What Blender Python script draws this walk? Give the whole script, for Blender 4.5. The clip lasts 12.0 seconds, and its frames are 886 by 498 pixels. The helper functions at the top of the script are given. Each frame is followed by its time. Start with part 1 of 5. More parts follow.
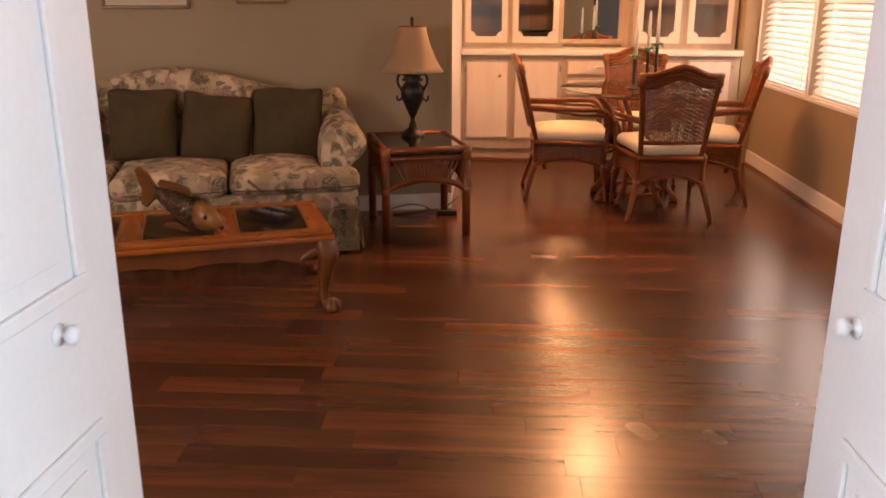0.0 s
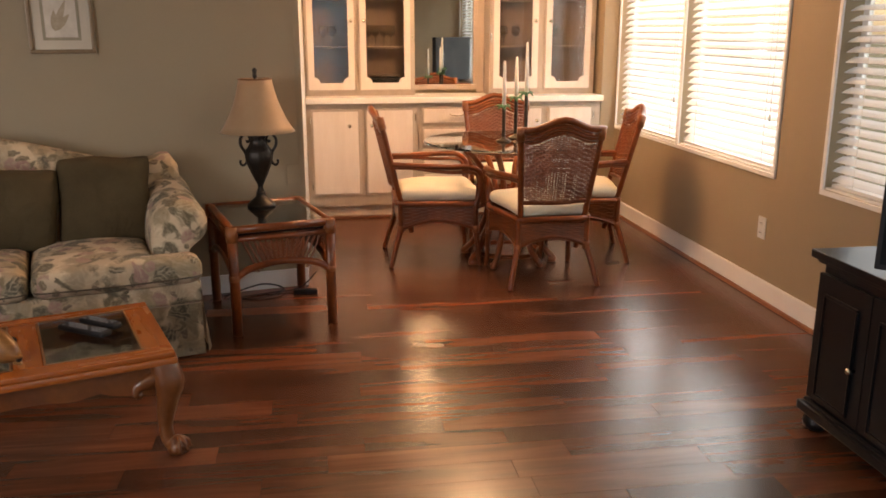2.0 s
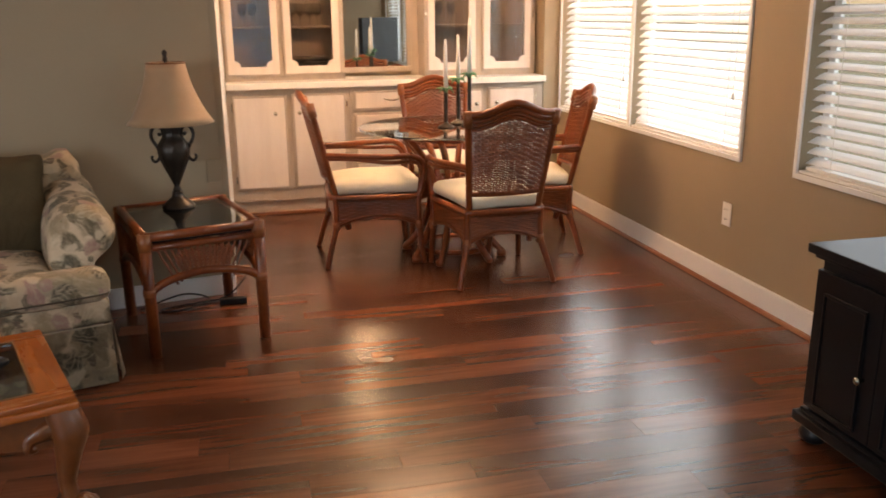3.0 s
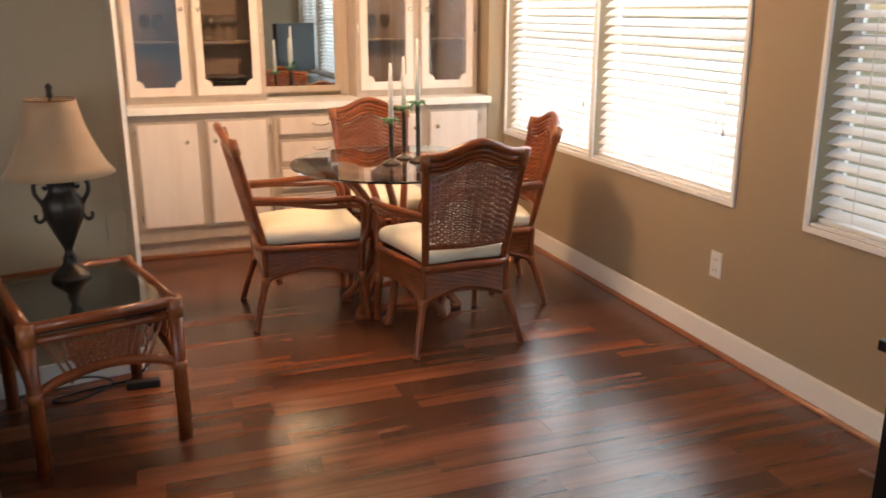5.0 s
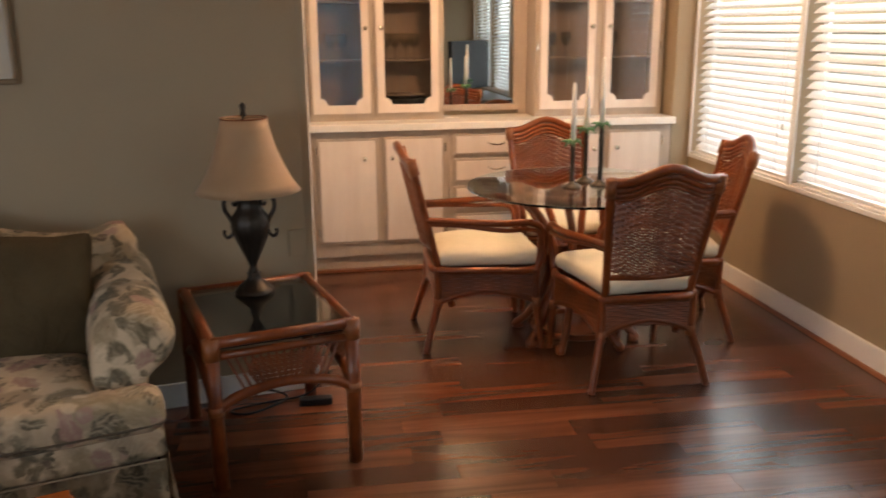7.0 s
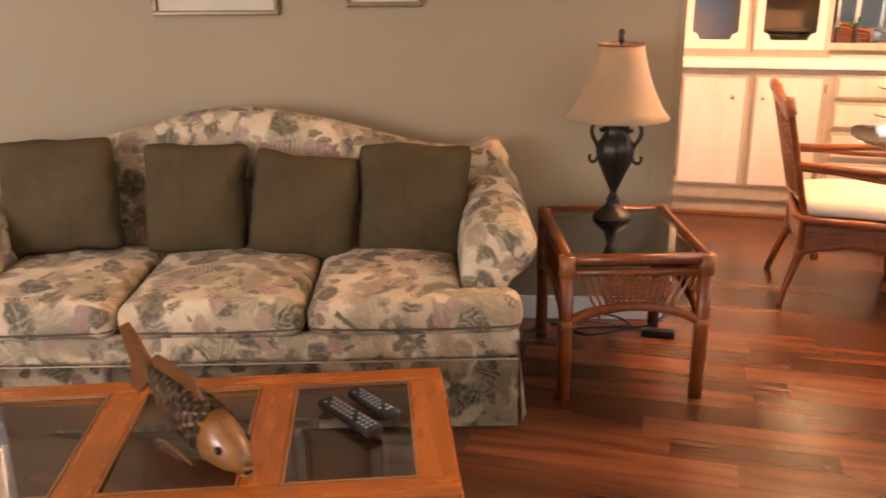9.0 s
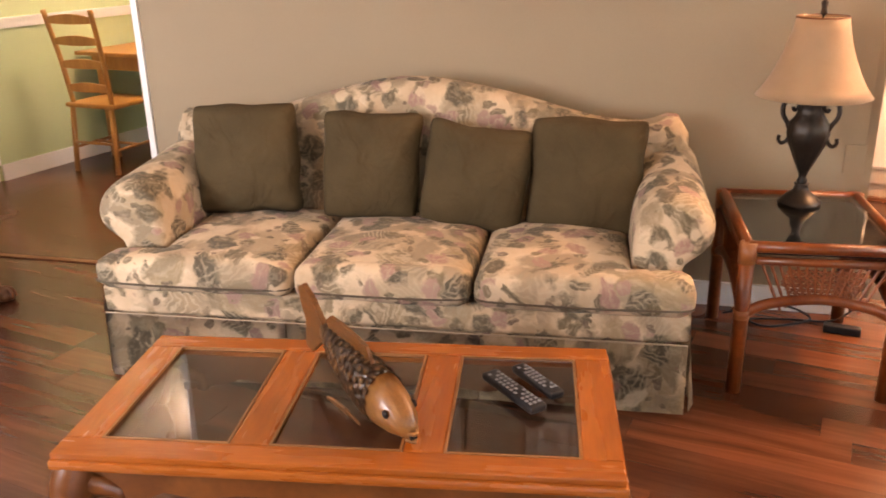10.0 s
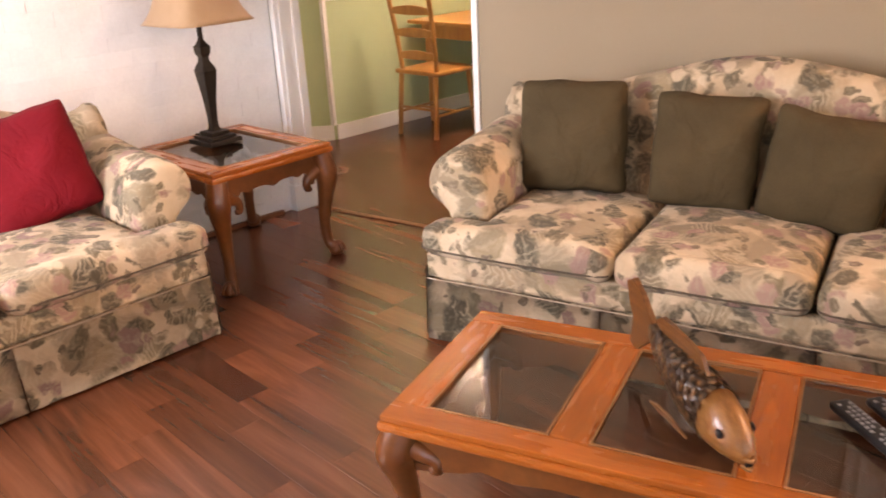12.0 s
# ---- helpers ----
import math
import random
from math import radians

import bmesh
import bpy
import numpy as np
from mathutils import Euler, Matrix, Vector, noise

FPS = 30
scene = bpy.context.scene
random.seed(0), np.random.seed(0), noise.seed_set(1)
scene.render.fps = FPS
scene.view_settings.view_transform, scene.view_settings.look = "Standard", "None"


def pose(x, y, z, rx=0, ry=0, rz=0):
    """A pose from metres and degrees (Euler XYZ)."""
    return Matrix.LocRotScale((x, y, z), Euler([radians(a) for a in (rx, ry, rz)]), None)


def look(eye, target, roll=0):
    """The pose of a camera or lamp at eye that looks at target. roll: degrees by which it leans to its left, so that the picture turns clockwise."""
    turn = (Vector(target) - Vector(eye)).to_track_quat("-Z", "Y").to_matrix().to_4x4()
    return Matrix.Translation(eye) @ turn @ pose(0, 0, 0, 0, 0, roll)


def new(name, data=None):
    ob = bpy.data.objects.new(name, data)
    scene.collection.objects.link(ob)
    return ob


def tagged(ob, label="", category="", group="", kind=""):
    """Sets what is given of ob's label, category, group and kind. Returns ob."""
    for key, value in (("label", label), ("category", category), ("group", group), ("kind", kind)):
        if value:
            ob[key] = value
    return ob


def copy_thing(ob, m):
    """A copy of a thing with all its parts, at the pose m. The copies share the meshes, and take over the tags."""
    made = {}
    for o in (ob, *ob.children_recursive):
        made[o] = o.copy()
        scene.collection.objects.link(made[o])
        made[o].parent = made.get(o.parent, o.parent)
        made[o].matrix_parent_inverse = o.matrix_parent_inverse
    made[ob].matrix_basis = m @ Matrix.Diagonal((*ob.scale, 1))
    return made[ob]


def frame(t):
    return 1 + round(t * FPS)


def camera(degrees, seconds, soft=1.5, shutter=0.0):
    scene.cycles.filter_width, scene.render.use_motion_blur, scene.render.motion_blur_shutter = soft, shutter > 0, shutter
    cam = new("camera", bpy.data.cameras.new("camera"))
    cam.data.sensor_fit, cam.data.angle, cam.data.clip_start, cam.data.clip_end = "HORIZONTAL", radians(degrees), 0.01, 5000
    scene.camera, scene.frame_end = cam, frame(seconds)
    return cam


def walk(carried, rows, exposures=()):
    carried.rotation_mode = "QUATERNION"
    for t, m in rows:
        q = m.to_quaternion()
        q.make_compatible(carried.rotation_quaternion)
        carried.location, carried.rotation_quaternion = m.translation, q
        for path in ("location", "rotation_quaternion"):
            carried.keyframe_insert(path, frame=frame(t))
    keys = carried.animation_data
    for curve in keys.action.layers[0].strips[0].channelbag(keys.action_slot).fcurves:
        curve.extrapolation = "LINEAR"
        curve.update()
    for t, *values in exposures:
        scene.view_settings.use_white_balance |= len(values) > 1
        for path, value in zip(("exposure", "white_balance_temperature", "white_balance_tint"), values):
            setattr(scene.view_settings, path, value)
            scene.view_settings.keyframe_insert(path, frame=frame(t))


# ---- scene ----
cam = camera(55.5, 12.0, soft=1.7, shutter=0.3)
PATH = [
    (0, (0.501, -0.041, 1.334), (0.394, 1.872, 0.759), 0.1),
    (0.5, (0.514, 0.108, 1.364), (0.470, 2.04, 0.85), 1.1),
    (1, (0.368, 0.299, 1.386), (0.462, 2.234, 0.889), -0.3),
    (1.5, (0.303, 0.485, 1.379), (0.535, 2.409, 0.883), -1.1),
    (2, (0.328, 0.689, 1.395), (0.614, 2.605, 0.894), 0.0),
    (2.5, (0.34, 0.914, 1.368), (0.663, 2.818, 0.849), 0.2),
    (3, (0.325, 1.12, 1.36), (0.774, 2.993, 0.821), -0.6),
    (3.2, (0.326, 1.193, 1.386), (0.824, 3.049, 0.832), -0.3),
    (4.8, (0.341, 1.749, 1.449), (0.921, 3.579, 0.889), 0.5),
    (5, (0.314, 1.818, 1.459), (0.966, 3.629, 0.915), 0.0),
    (5.5, (0.299, 1.916, 1.459), (1.07, 3.687, 0.94), -0.2),
    (6, (0.321, 1.946, 1.475), (1.07, 3.735, 0.985), 0.3),
    (6.5, (0.321, 1.973, 1.478), (0.875, 3.832, 0.991), 0.1),
    (7, (0.278, 1.977, 1.466), (0.567, 3.89, 0.959), -0.5),
    (7.2, (0.255, 1.97, 1.464), (0.433, 3.892, 0.941), -0.7),
    (8.8, (0.208, 1.908, 1.45), (-0.2, 3.75, 0.8), -0.2),
    (9, (0.195, 1.906, 1.431), (-0.289, 3.74, 0.797), -0.6),
    (9.5, (0.158, 1.927, 1.435), (-0.521, 3.685, 0.764), -0.7),
    (10, (0.15, 1.919, 1.428), (-0.676, 3.605, 0.738), -1.2),
    (10.5, (0.141, 1.911, 1.428), (-0.816, 3.523, 0.733), -1.9),
    (11, (0.122, 1.89, 1.438), (-1.002, 3.392, 0.745), -2.9),
    (11.5, (0.107, 1.892, 1.427), (-1.136, 3.288, 0.717), -2.3),
    (12, (-0.011, 1.938, 1.448), (-1.363, 3.215, 0.712), -3.0),
]
walk(cam, [(t, look(eye, target, roll)) for t, eye, target, roll in PATH],
     [(0.0, 0.15, 14500, 54), (0.8, 0.35, 16500, 62), (1.6, 0.4, 11200, 35), (2.5, 0.42, 8700, 23), (5.0, 0.44, 7700, 18), (6.0, 0.08, 7500, 16), (7.0, 0.0, 8200, 20),
      (8.8, 1.12, 10000, 33), (10.5, 1.66, 10300, 36), (12.0, 1.66, 9600, 36)])

# ---- world and light ----
world = bpy.data.worlds.new("world")
scene.world = world
world.use_nodes = True
wn = world.node_tree
sky = wn.nodes.new("ShaderNodeTexSky")
sky.sky_type, sky.sun_disc = "NISHITA", False
sky.sun_elevation, sky.sun_rotation = radians(46), radians(-16)
wn.nodes["Background"].inputs[1].default_value = 0.15
wn.links.new(sky.outputs[0], wn.nodes["Background"].inputs[0])


def lamp(name, kind, place, power, colour, size=0.2, aim=None):
    data = bpy.data.lights.new(name, kind)
    data.energy, data.color = power, colour
    if kind == "SUN":
        data.angle = size
    elif kind == "AREA":
        data.shape, data.size, data.size_y = "RECTANGLE", size[0], size[1]
    else:
        data.shadow_soft_size = size
    ob = new(name, data)
    ob.matrix_basis = look(place, aim) if aim else pose(*place)
    return ob


WARM = (1.0, 0.69, 0.44)
lamp("sun", "SUN", (-8, 34, 30), 4.0, (1.0, 0.95, 0.88), 0.009, (0, 6, 0))
lamp("dining_light", "POINT", (1.30, 5.75, 2.12), 64, WARM, 0.13)
lamp("living_light", "POINT", (-0.9, 1.30, 2.20), 12, (1.0, 0.63, 0.37), 0.16)
lamp("kitchen_light", "POINT", (-3.75, 6.15, 2.3), 35, (1.0, 0.93, 0.86), 0.15)
# blue fill lamps added in the unseen hall to brighten the door leaves
for hall_x, aim_x in ((-1.21, 1.0), (2.21, -0.05)):
    lamp("hall_daylight", "AREA", (hall_x, -0.70, 1.5), 92, (0.22, 0.58, 1.0), (0.9, 1.2), (aim_x, 0.75, 1.2))
for day_y, day_w, day_p in ((5.86, 2.35, 72), (3.64, 1.22, 9), (1.63, 2.25, 36)):
    lamp("window_daylight", "AREA", (2.83, day_y, 1.37), day_p, (0.64, 0.83, 1.0), (day_w, 1.42), (1.0, day_y, 1.37))
# added cool fill for brick wall and loveseat; its window is invented, out of view
lamp("west_window_daylight", "AREA", (-2.75, 0.36, 1.45), 68, (0.56, 0.76, 1.0), (1.1, 1.1), (-3.1, 3.0, 0.9))

# ---- materials ----
def material(name, build):
    m = bpy.data.materials.new(name)
    m.use_nodes = True
    t = m.node_tree
    build(t, t.nodes["Principled BSDF"])
    return m


def ramp(t, factor, stops):
    n = t.nodes.new("ShaderNodeValToRGB")
    e = n.color_ramp.elements
    while len(e) < len(stops):
        e.new(0.5)
    for el, (p, c) in zip(e, stops):
        el.position, el.color = p, (*c, 1)
    t.links.new(factor, n.inputs[0])
    return n.outputs[0]


def coords(t, scale=(1, 1, 1), world_space=False):
    if world_space:
        src = t.nodes.new("ShaderNodeNewGeometry").outputs["Position"]
    else:
        src = t.nodes.new("ShaderNodeTexCoord").outputs["Object"]
    m = t.nodes.new("ShaderNodeMapping")
    m.inputs["Scale"].default_value = scale
    t.links.new(src, m.inputs[0])
    return m.outputs[0]


def noise_tex(t, vec, scale, detail=4, rough=0.55, distortion=0.0):
    n = t.nodes.new("ShaderNodeTexNoise")
    n.inputs["Scale"].default_value, n.inputs["Detail"].default_value = scale, detail
    n.inputs["Roughness"].default_value, n.inputs["Distortion"].default_value = rough, distortion
    t.links.new(vec, n.inputs["Vector"])
    return n


def mixed(t, fac, a, b, mode="MIX"):
    n = t.nodes.new("ShaderNodeMix")
    n.data_type, n.blend_type = "RGBA", mode
    for sock, v in ((n.inputs[0], fac), (n.inputs[6], a), (n.inputs[7], b)):
        if isinstance(v, (int, float)):
            sock.default_value = v
        elif isinstance(v, tuple):
            sock.default_value = (*v, 1)
        else:
            t.links.new(v, sock)
    return n.outputs[2]


def maths(t, op, a, b=0.5):
    n = t.nodes.new("ShaderNodeMath")
    n.operation = op
    for sock, v in ((n.inputs[0], a), (n.inputs[1], b)):
        if isinstance(v, (int, float)):
            sock.default_value = v
        else:
            t.links.new(v, sock)
    return n.outputs[0]


def bump(t, p, height, strength, distance=0.002):
    n = t.nodes.new("ShaderNodeBump")
    n.inputs["Strength"].default_value, n.inputs["Distance"].default_value = strength, distance
    t.links.new(height, n.inputs["Height"])
    t.links.new(n.outputs[0], p.inputs["Normal"])


def surf(name, dark, light, big=3.0, fine=60.0, rough=0.5, metal=0.0, relief=0.15, stretch=(1, 1, 1), vary=0.12, world_space=False, coat=0.0, fold=0.0, gloss=0.5):
    """A surface with slow stains and fine grain."""
    def build(t, p):
        v = coords(t, stretch, world_space)
        a, b = noise_tex(t, v, big, 3), noise_tex(t, v, fine, 6, 0.6)
        f = maths(t, "ADD", maths(t, "MULTIPLY", a.outputs[0], 0.6), maths(t, "MULTIPLY", b.outputs[0], 0.4))
        t.links.new(ramp(t, f, [(0.32, dark), (0.68, light)]), p.inputs["Base Color"])
        t.links.new(maths(t, "ADD", maths(t, "MULTIPLY", a.outputs[0], vary), rough - vary / 2), p.inputs["Roughness"])
        p.inputs["Metallic"].default_value = metal
        p.inputs["Specular IOR Level"].default_value = 0.2 if rough >= 0.8 else gloss
        p.inputs["Coat Weight"].default_value = coat
        p.inputs["Coat Roughness"].default_value = 0.15
        if fold:
            f2 = noise_tex(t, v, 7.0, 3, 0.5, 1.5)
            bump(t, p, maths(t, "ADD", f2.outputs[0], maths(t, "MULTIPLY", b.outputs[0], 0.06)), 0.6, fold)
        else:
            bump(t, p, b.outputs[0], relief)
    return material(name, build)


def floor_build(t, p):
    info, geo = t.nodes.new("ShaderNodeObjectInfo"), t.nodes.new("ShaderNodeNewGeometry")
    r = maths(t, "FRACT", maths(t, "ADD", info.outputs["Random"], geo.outputs["Random Per Island"]))
    shift = t.nodes.new("ShaderNodeCombineXYZ")
    t.links.new(maths(t, "MULTIPLY", r, 37.0), shift.inputs[0])
    t.links.new(maths(t, "MULTIPLY", r, 11.0), shift.inputs[2])
    add = t.nodes.new("ShaderNodeVectorMath")
    t.links.new(geo.outputs["Position"], add.inputs[0])
    t.links.new(shift.outputs[0], add.inputs[1])
    m = t.nodes.new("ShaderNodeMapping")
    m.inputs["Scale"].default_value = (0.9, 8.5, 8.5)
    t.links.new(add.outputs[0], m.inputs[0])
    a = noise_tex(t, m.outputs[0], 1.0, 5, 0.55, 0.9)
    m2 = t.nodes.new("ShaderNodeMapping")
    m2.inputs["Scale"].default_value = (2.5, 62, 62)
    t.links.new(add.outputs[0], m2.inputs[0])
    b = noise_tex(t, m2.outputs[0], 1.0, 3, 0.6)
    f = maths(t, "ADD", maths(t, "MULTIPLY", a.outputs[0], 0.80), maths(t, "MULTIPLY", b.outputs[0], 0.20))
    wood = ramp(t, f, [(0.28, (0.042, 0.0145, 0.0078)), (0.45, (0.094, 0.030, 0.0142)), (0.60, (0.146, 0.049, 0.0245)), (0.78, (0.21, 0.078, 0.041))])
    tone = ramp(t, r, [(0.0, (0.56, 0.53, 0.52)), (0.3, (0.82, 0.80, 0.78)), (0.7, (1.0, 0.98, 0.95)), (1.0, (1.32, 1.24, 1.15))])
    t.links.new(mixed(t, 1.0, wood, tone, "MULTIPLY"), p.inputs["Base Color"])
    g = noise_tex(t, coords(t, (1, 1, 1), True), 1.3, 3)
    t.links.new(maths(t, "ADD", maths(t, "MULTIPLY", g.outputs[0], 0.08), 0.22), p.inputs["Roughness"])
    p.inputs["Specular IOR Level"].default_value = 0.62
    bump(t, p, b.outputs[0], 0.03, 0.0006)


def floral_build(t, p):
    """Watercolour leaves, ferns and mauve blossom on a cream ground."""
    v = coords(t)

    def warped(vec, scale, amount, detail):
        w = t.nodes.new("ShaderNodeVectorMath")
        w.operation = "MULTIPLY_ADD"
        t.links.new(noise_tex(t, v, scale, detail, 0.6).outputs["Color"], w.inputs[0])
        w.inputs[1].default_value = (amount, amount, amount)
        t.links.new(vec, w.inputs[2])
        return w.outputs[0]

    w2 = warped(warped(v, 6.5, 0.09, 3), 24.0, 0.026, 3)
    wash = noise_tex(t, v, 38.0, 5, 0.7, 0.6)
    pool = noise_tex(t, v, 15.0, 4, 0.6, 0.8)
    colour = ramp(t, noise_tex(t, v, 5.0, 4, 0.6).outputs[0], [(0.33, (0.46, 0.335, 0.215)), (0.5, (0.57, 0.435, 0.295)), (0.66, (0.62, 0.50, 0.355))])
    # faint stems and shadows that run between the leaves
    colour = mixed(t, ramp(t, pool.outputs[0], [(0.55, (0, 0, 0)), (0.72, (0.5, 0.5, 0.5))]), colour, (0.36, 0.285, 0.185))
    # scale, half length, half width, share left out, palette, rib depth, offset
    layers = (
        (5.2, 0.18, 0.095, 0.05, [(0.0, (0.38, 0.28, 0.17)), (0.5, (0.46, 0.34, 0.23)), (1.0, (0.28, 0.22, 0.135))], 0.4, 0.0),
        (6.3, 0.150, 0.068, 0.10, [(0.0, (0.22, 0.18, 0.105)), (0.5, (0.36, 0.265, 0.165)), (1.0, (0.16, 0.135, 0.085))], 0.9, 3.7),
        (7.0, 0.130, 0.053, 0.34, [(0.0, (0.032, 0.034, 0.027)), (0.5, (0.10, 0.085, 0.054)), (1.0, (0.050, 0.045, 0.034))], 0.6, 9.1),
        (9.2, 0.105, 0.033, 0.20, [(0.0, (0.066, 0.060, 0.040)), (0.5, (0.17, 0.13, 0.075)), (1.0, (0.045, 0.042, 0.032))], 0.6, 21.2),
        (11.5, 0.075, 0.036, 0.60, [(0.0, (0.23, 0.11, 0.105)), (0.5, (0.38, 0.235, 0.185)), (1.0, (0.15, 0.075, 0.08))], 0.25, 5.3),
        (7.8, 0.10, 0.030, 0.50, [(0.0, (0.60, 0.48, 0.34)), (1.0, (0.53, 0.40, 0.27))], 0.3, 14.6),
        (12.0, 0.090, 0.016, 0.22, [(0.0, (0.060, 0.055, 0.040)), (0.5, (0.17, 0.13, 0.08)), (1.0, (0.11, 0.07, 0.06))], 0.0, 31.4))
    for scale, half, wide, share, palette, ribs, offset in layers:
        sh = t.nodes.new("ShaderNodeMapping")
        sh.inputs["Location"].default_value = (offset, offset * 0.7, offset * 1.3)
        sh.inputs["Rotation"].default_value = (0.5, 0.4, 0.7 + offset)
        t.links.new(w2, sh.inputs[0])
        vo = t.nodes.new("ShaderNodeTexVoronoi")
        vo.inputs["Scale"].default_value = scale
        t.links.new(sh.outputs[0], vo.inputs["Vector"])
        loc = t.nodes.new("ShaderNodeVectorMath")
        loc.operation = "SUBTRACT"
        t.links.new(sh.outputs[0], loc.inputs[0])
        t.links.new(vo.outputs["Position"], loc.inputs[1])
        ang = t.nodes.new("ShaderNodeVectorMath")
        ang.operation = "MULTIPLY"
        t.links.new(vo.outputs["Color"], ang.inputs[0])
        ang.inputs[1].default_value = (19.0, 23.0, 29.0)
        rot = t.nodes.new("ShaderNodeVectorRotate")
        rot.rotation_type = "EULER_XYZ"
        t.links.new(loc.outputs[0], rot.inputs["Vector"])
        t.links.new(ang.outputs[0], rot.inputs["Rotation"])
        ax = t.nodes.new("ShaderNodeSeparateXYZ")
        t.links.new(rot.outputs[0], ax.inputs[0])
        sep = t.nodes.new("ShaderNodeSeparateColor")
        t.links.new(vo.outputs["Color"], sep.inputs[0])
        across = maths(t, "SQRT", maths(t, "ADD", maths(t, "POWER", maths(t, "ABSOLUTE", ax.outputs[1]), 2.0), maths(t, "POWER", maths(t, "ABSOLUTE", ax.outputs[2]), 2.0)))
        along = maths(t, "POWER", maths(t, "ABSOLUTE", maths(t, "DIVIDE", ax.outputs[0], half)), 2.0)
        rim = maths(t, "ADD", maths(t, "ADD", maths(t, "DIVIDE", across, wide), along), maths(t, "MULTIPLY", maths(t, "SUBTRACT", wash.outputs[0], 0.5), 0.5))
        edge = ramp(t, rim, [(0.74, (1, 1, 1)), (0.98, (0, 0, 0))])
        # brush strokes along each leaf
        stroke = t.nodes.new("ShaderNodeMapping")
        stroke.inputs["Scale"].default_value = (14, 75, 75)
        t.links.new(rot.outputs[0], stroke.inputs[0])
        brush = noise_tex(t, stroke.outputs[0], 1.0, 3, 0.6)
        rib = maths(t, "SINE", maths(t, "MULTIPLY", maths(t, "ADD", ax.outputs[0], maths(t, "MULTIPLY", maths(t, "ABSOLUTE", ax.outputs[1]), 0.7)), 330.0))
        rib = maths(t, "MULTIPLY", maths(t, "MAXIMUM", rib, 0.0), maths(t, "MULTIPLY", maths(t, "GREATER_THAN", sep.outputs[2], 0.70), ribs * 0.7))
        leaf = ramp(t, maths(t, "ADD", maths(t, "MULTIPLY", sep.outputs[0], 0.6), maths(t, "MULTIPLY", brush.outputs[0], 0.5)), palette)
        pale = maths(t, "MULTIPLY", maths(t, "MAXIMUM", maths(t, "SUBTRACT", brush.outputs[0], 0.46), 0.0), 2.2)
        leaf = mixed(t, pale, leaf, (0.47, 0.385, 0.27))
        leaf = mixed(t, maths(t, "MULTIPLY", ramp(t, ax.outputs[1], [(0.0, (0, 0, 0)), (0.014, (1, 1, 1))]), 0.38), leaf, (0.10, 0.095, 0.068)) if share < 0.5 else leaf
        leaf = mixed(t, rib, leaf, (0.54, 0.44, 0.31))
        keep = maths(t, "GREATER_THAN", sep.outputs[1], share)
        colour = mixed(t, maths(t, "MULTIPLY", maths(t, "MULTIPLY", edge, keep), 0.92), colour, leaf)
    t.links.new(colour, p.inputs["Base Color"])
    p.inputs["Roughness"].default_value = 0.85
    p.inputs["Specular IOR Level"].default_value = 0.2
    p.inputs["Sheen Weight"].default_value = 0.06
    weave = noise_tex(t, v, 420.0, 2)
    fold = noise_tex(t, v, 8.0, 3, 0.5, 0.8)
    bump(t, p, maths(t, "ADD", maths(t, "MULTIPLY", weave.outputs[0], 0.06), fold.outputs[0]), 0.5, 0.018)


def glass_build(t, p):
    p.inputs["Base Color"].default_value = (0.93, 0.97, 0.95, 1)
    p.inputs["Roughness"].default_value = 0.02
    p.inputs["Transmission Weight"].default_value = 1.0
    p.inputs["IOR"].default_value = 1.45


def thin_build(t, p):
    clear, gloss, mix = (t.nodes.new("ShaderNode" + n) for n in ("BsdfTransparent", "BsdfGlossy", "MixShader"))
    clear.inputs[0].default_value = (0.90, 0.91, 0.90, 1)
    gloss.inputs["Roughness"].default_value = 0.02
    edge = t.nodes.new("ShaderNodeLayerWeight")
    schlick = maths(t, "ADD", maths(t, "MULTIPLY", maths(t, "POWER", edge.outputs["Facing"], 5.0), 0.95), 0.045)
    t.links.new(schlick, mix.inputs[0])
    t.links.new(clear.outputs[0], mix.inputs[1])
    t.links.new(gloss.outputs[0], mix.inputs[2])
    t.links.new(mix.outputs[0], t.nodes["Material Output"].inputs[0])


def smoked_build(t, p):
    glass_build(t, p)
    p.inputs["Base Color"].default_value = (0.62, 0.66, 0.64, 1)


def slat_build(t, p):
    v = coords(t)
    t.links.new(ramp(t, noise_tex(t, v, 6.0).outputs[0], [(0.3, (0.74, 0.75, 0.76)), (0.7, (0.82, 0.82, 0.82))]), p.inputs["Base Color"])
    p.inputs["Roughness"].default_value = 0.5
    trans = t.nodes.new("ShaderNodeBsdfTranslucent")
    trans.inputs[0].default_value = (0.9, 0.9, 0.88, 1)
    mix = t.nodes.new("ShaderNodeMixShader")
    mix.inputs[0].default_value = 0.03
    out = t.nodes["Material Output"]
    t.links.new(p.outputs[0], mix.inputs[1])
    t.links.new(trans.outputs[0], mix.inputs[2])
    t.links.new(mix.outputs[0], out.inputs[0])


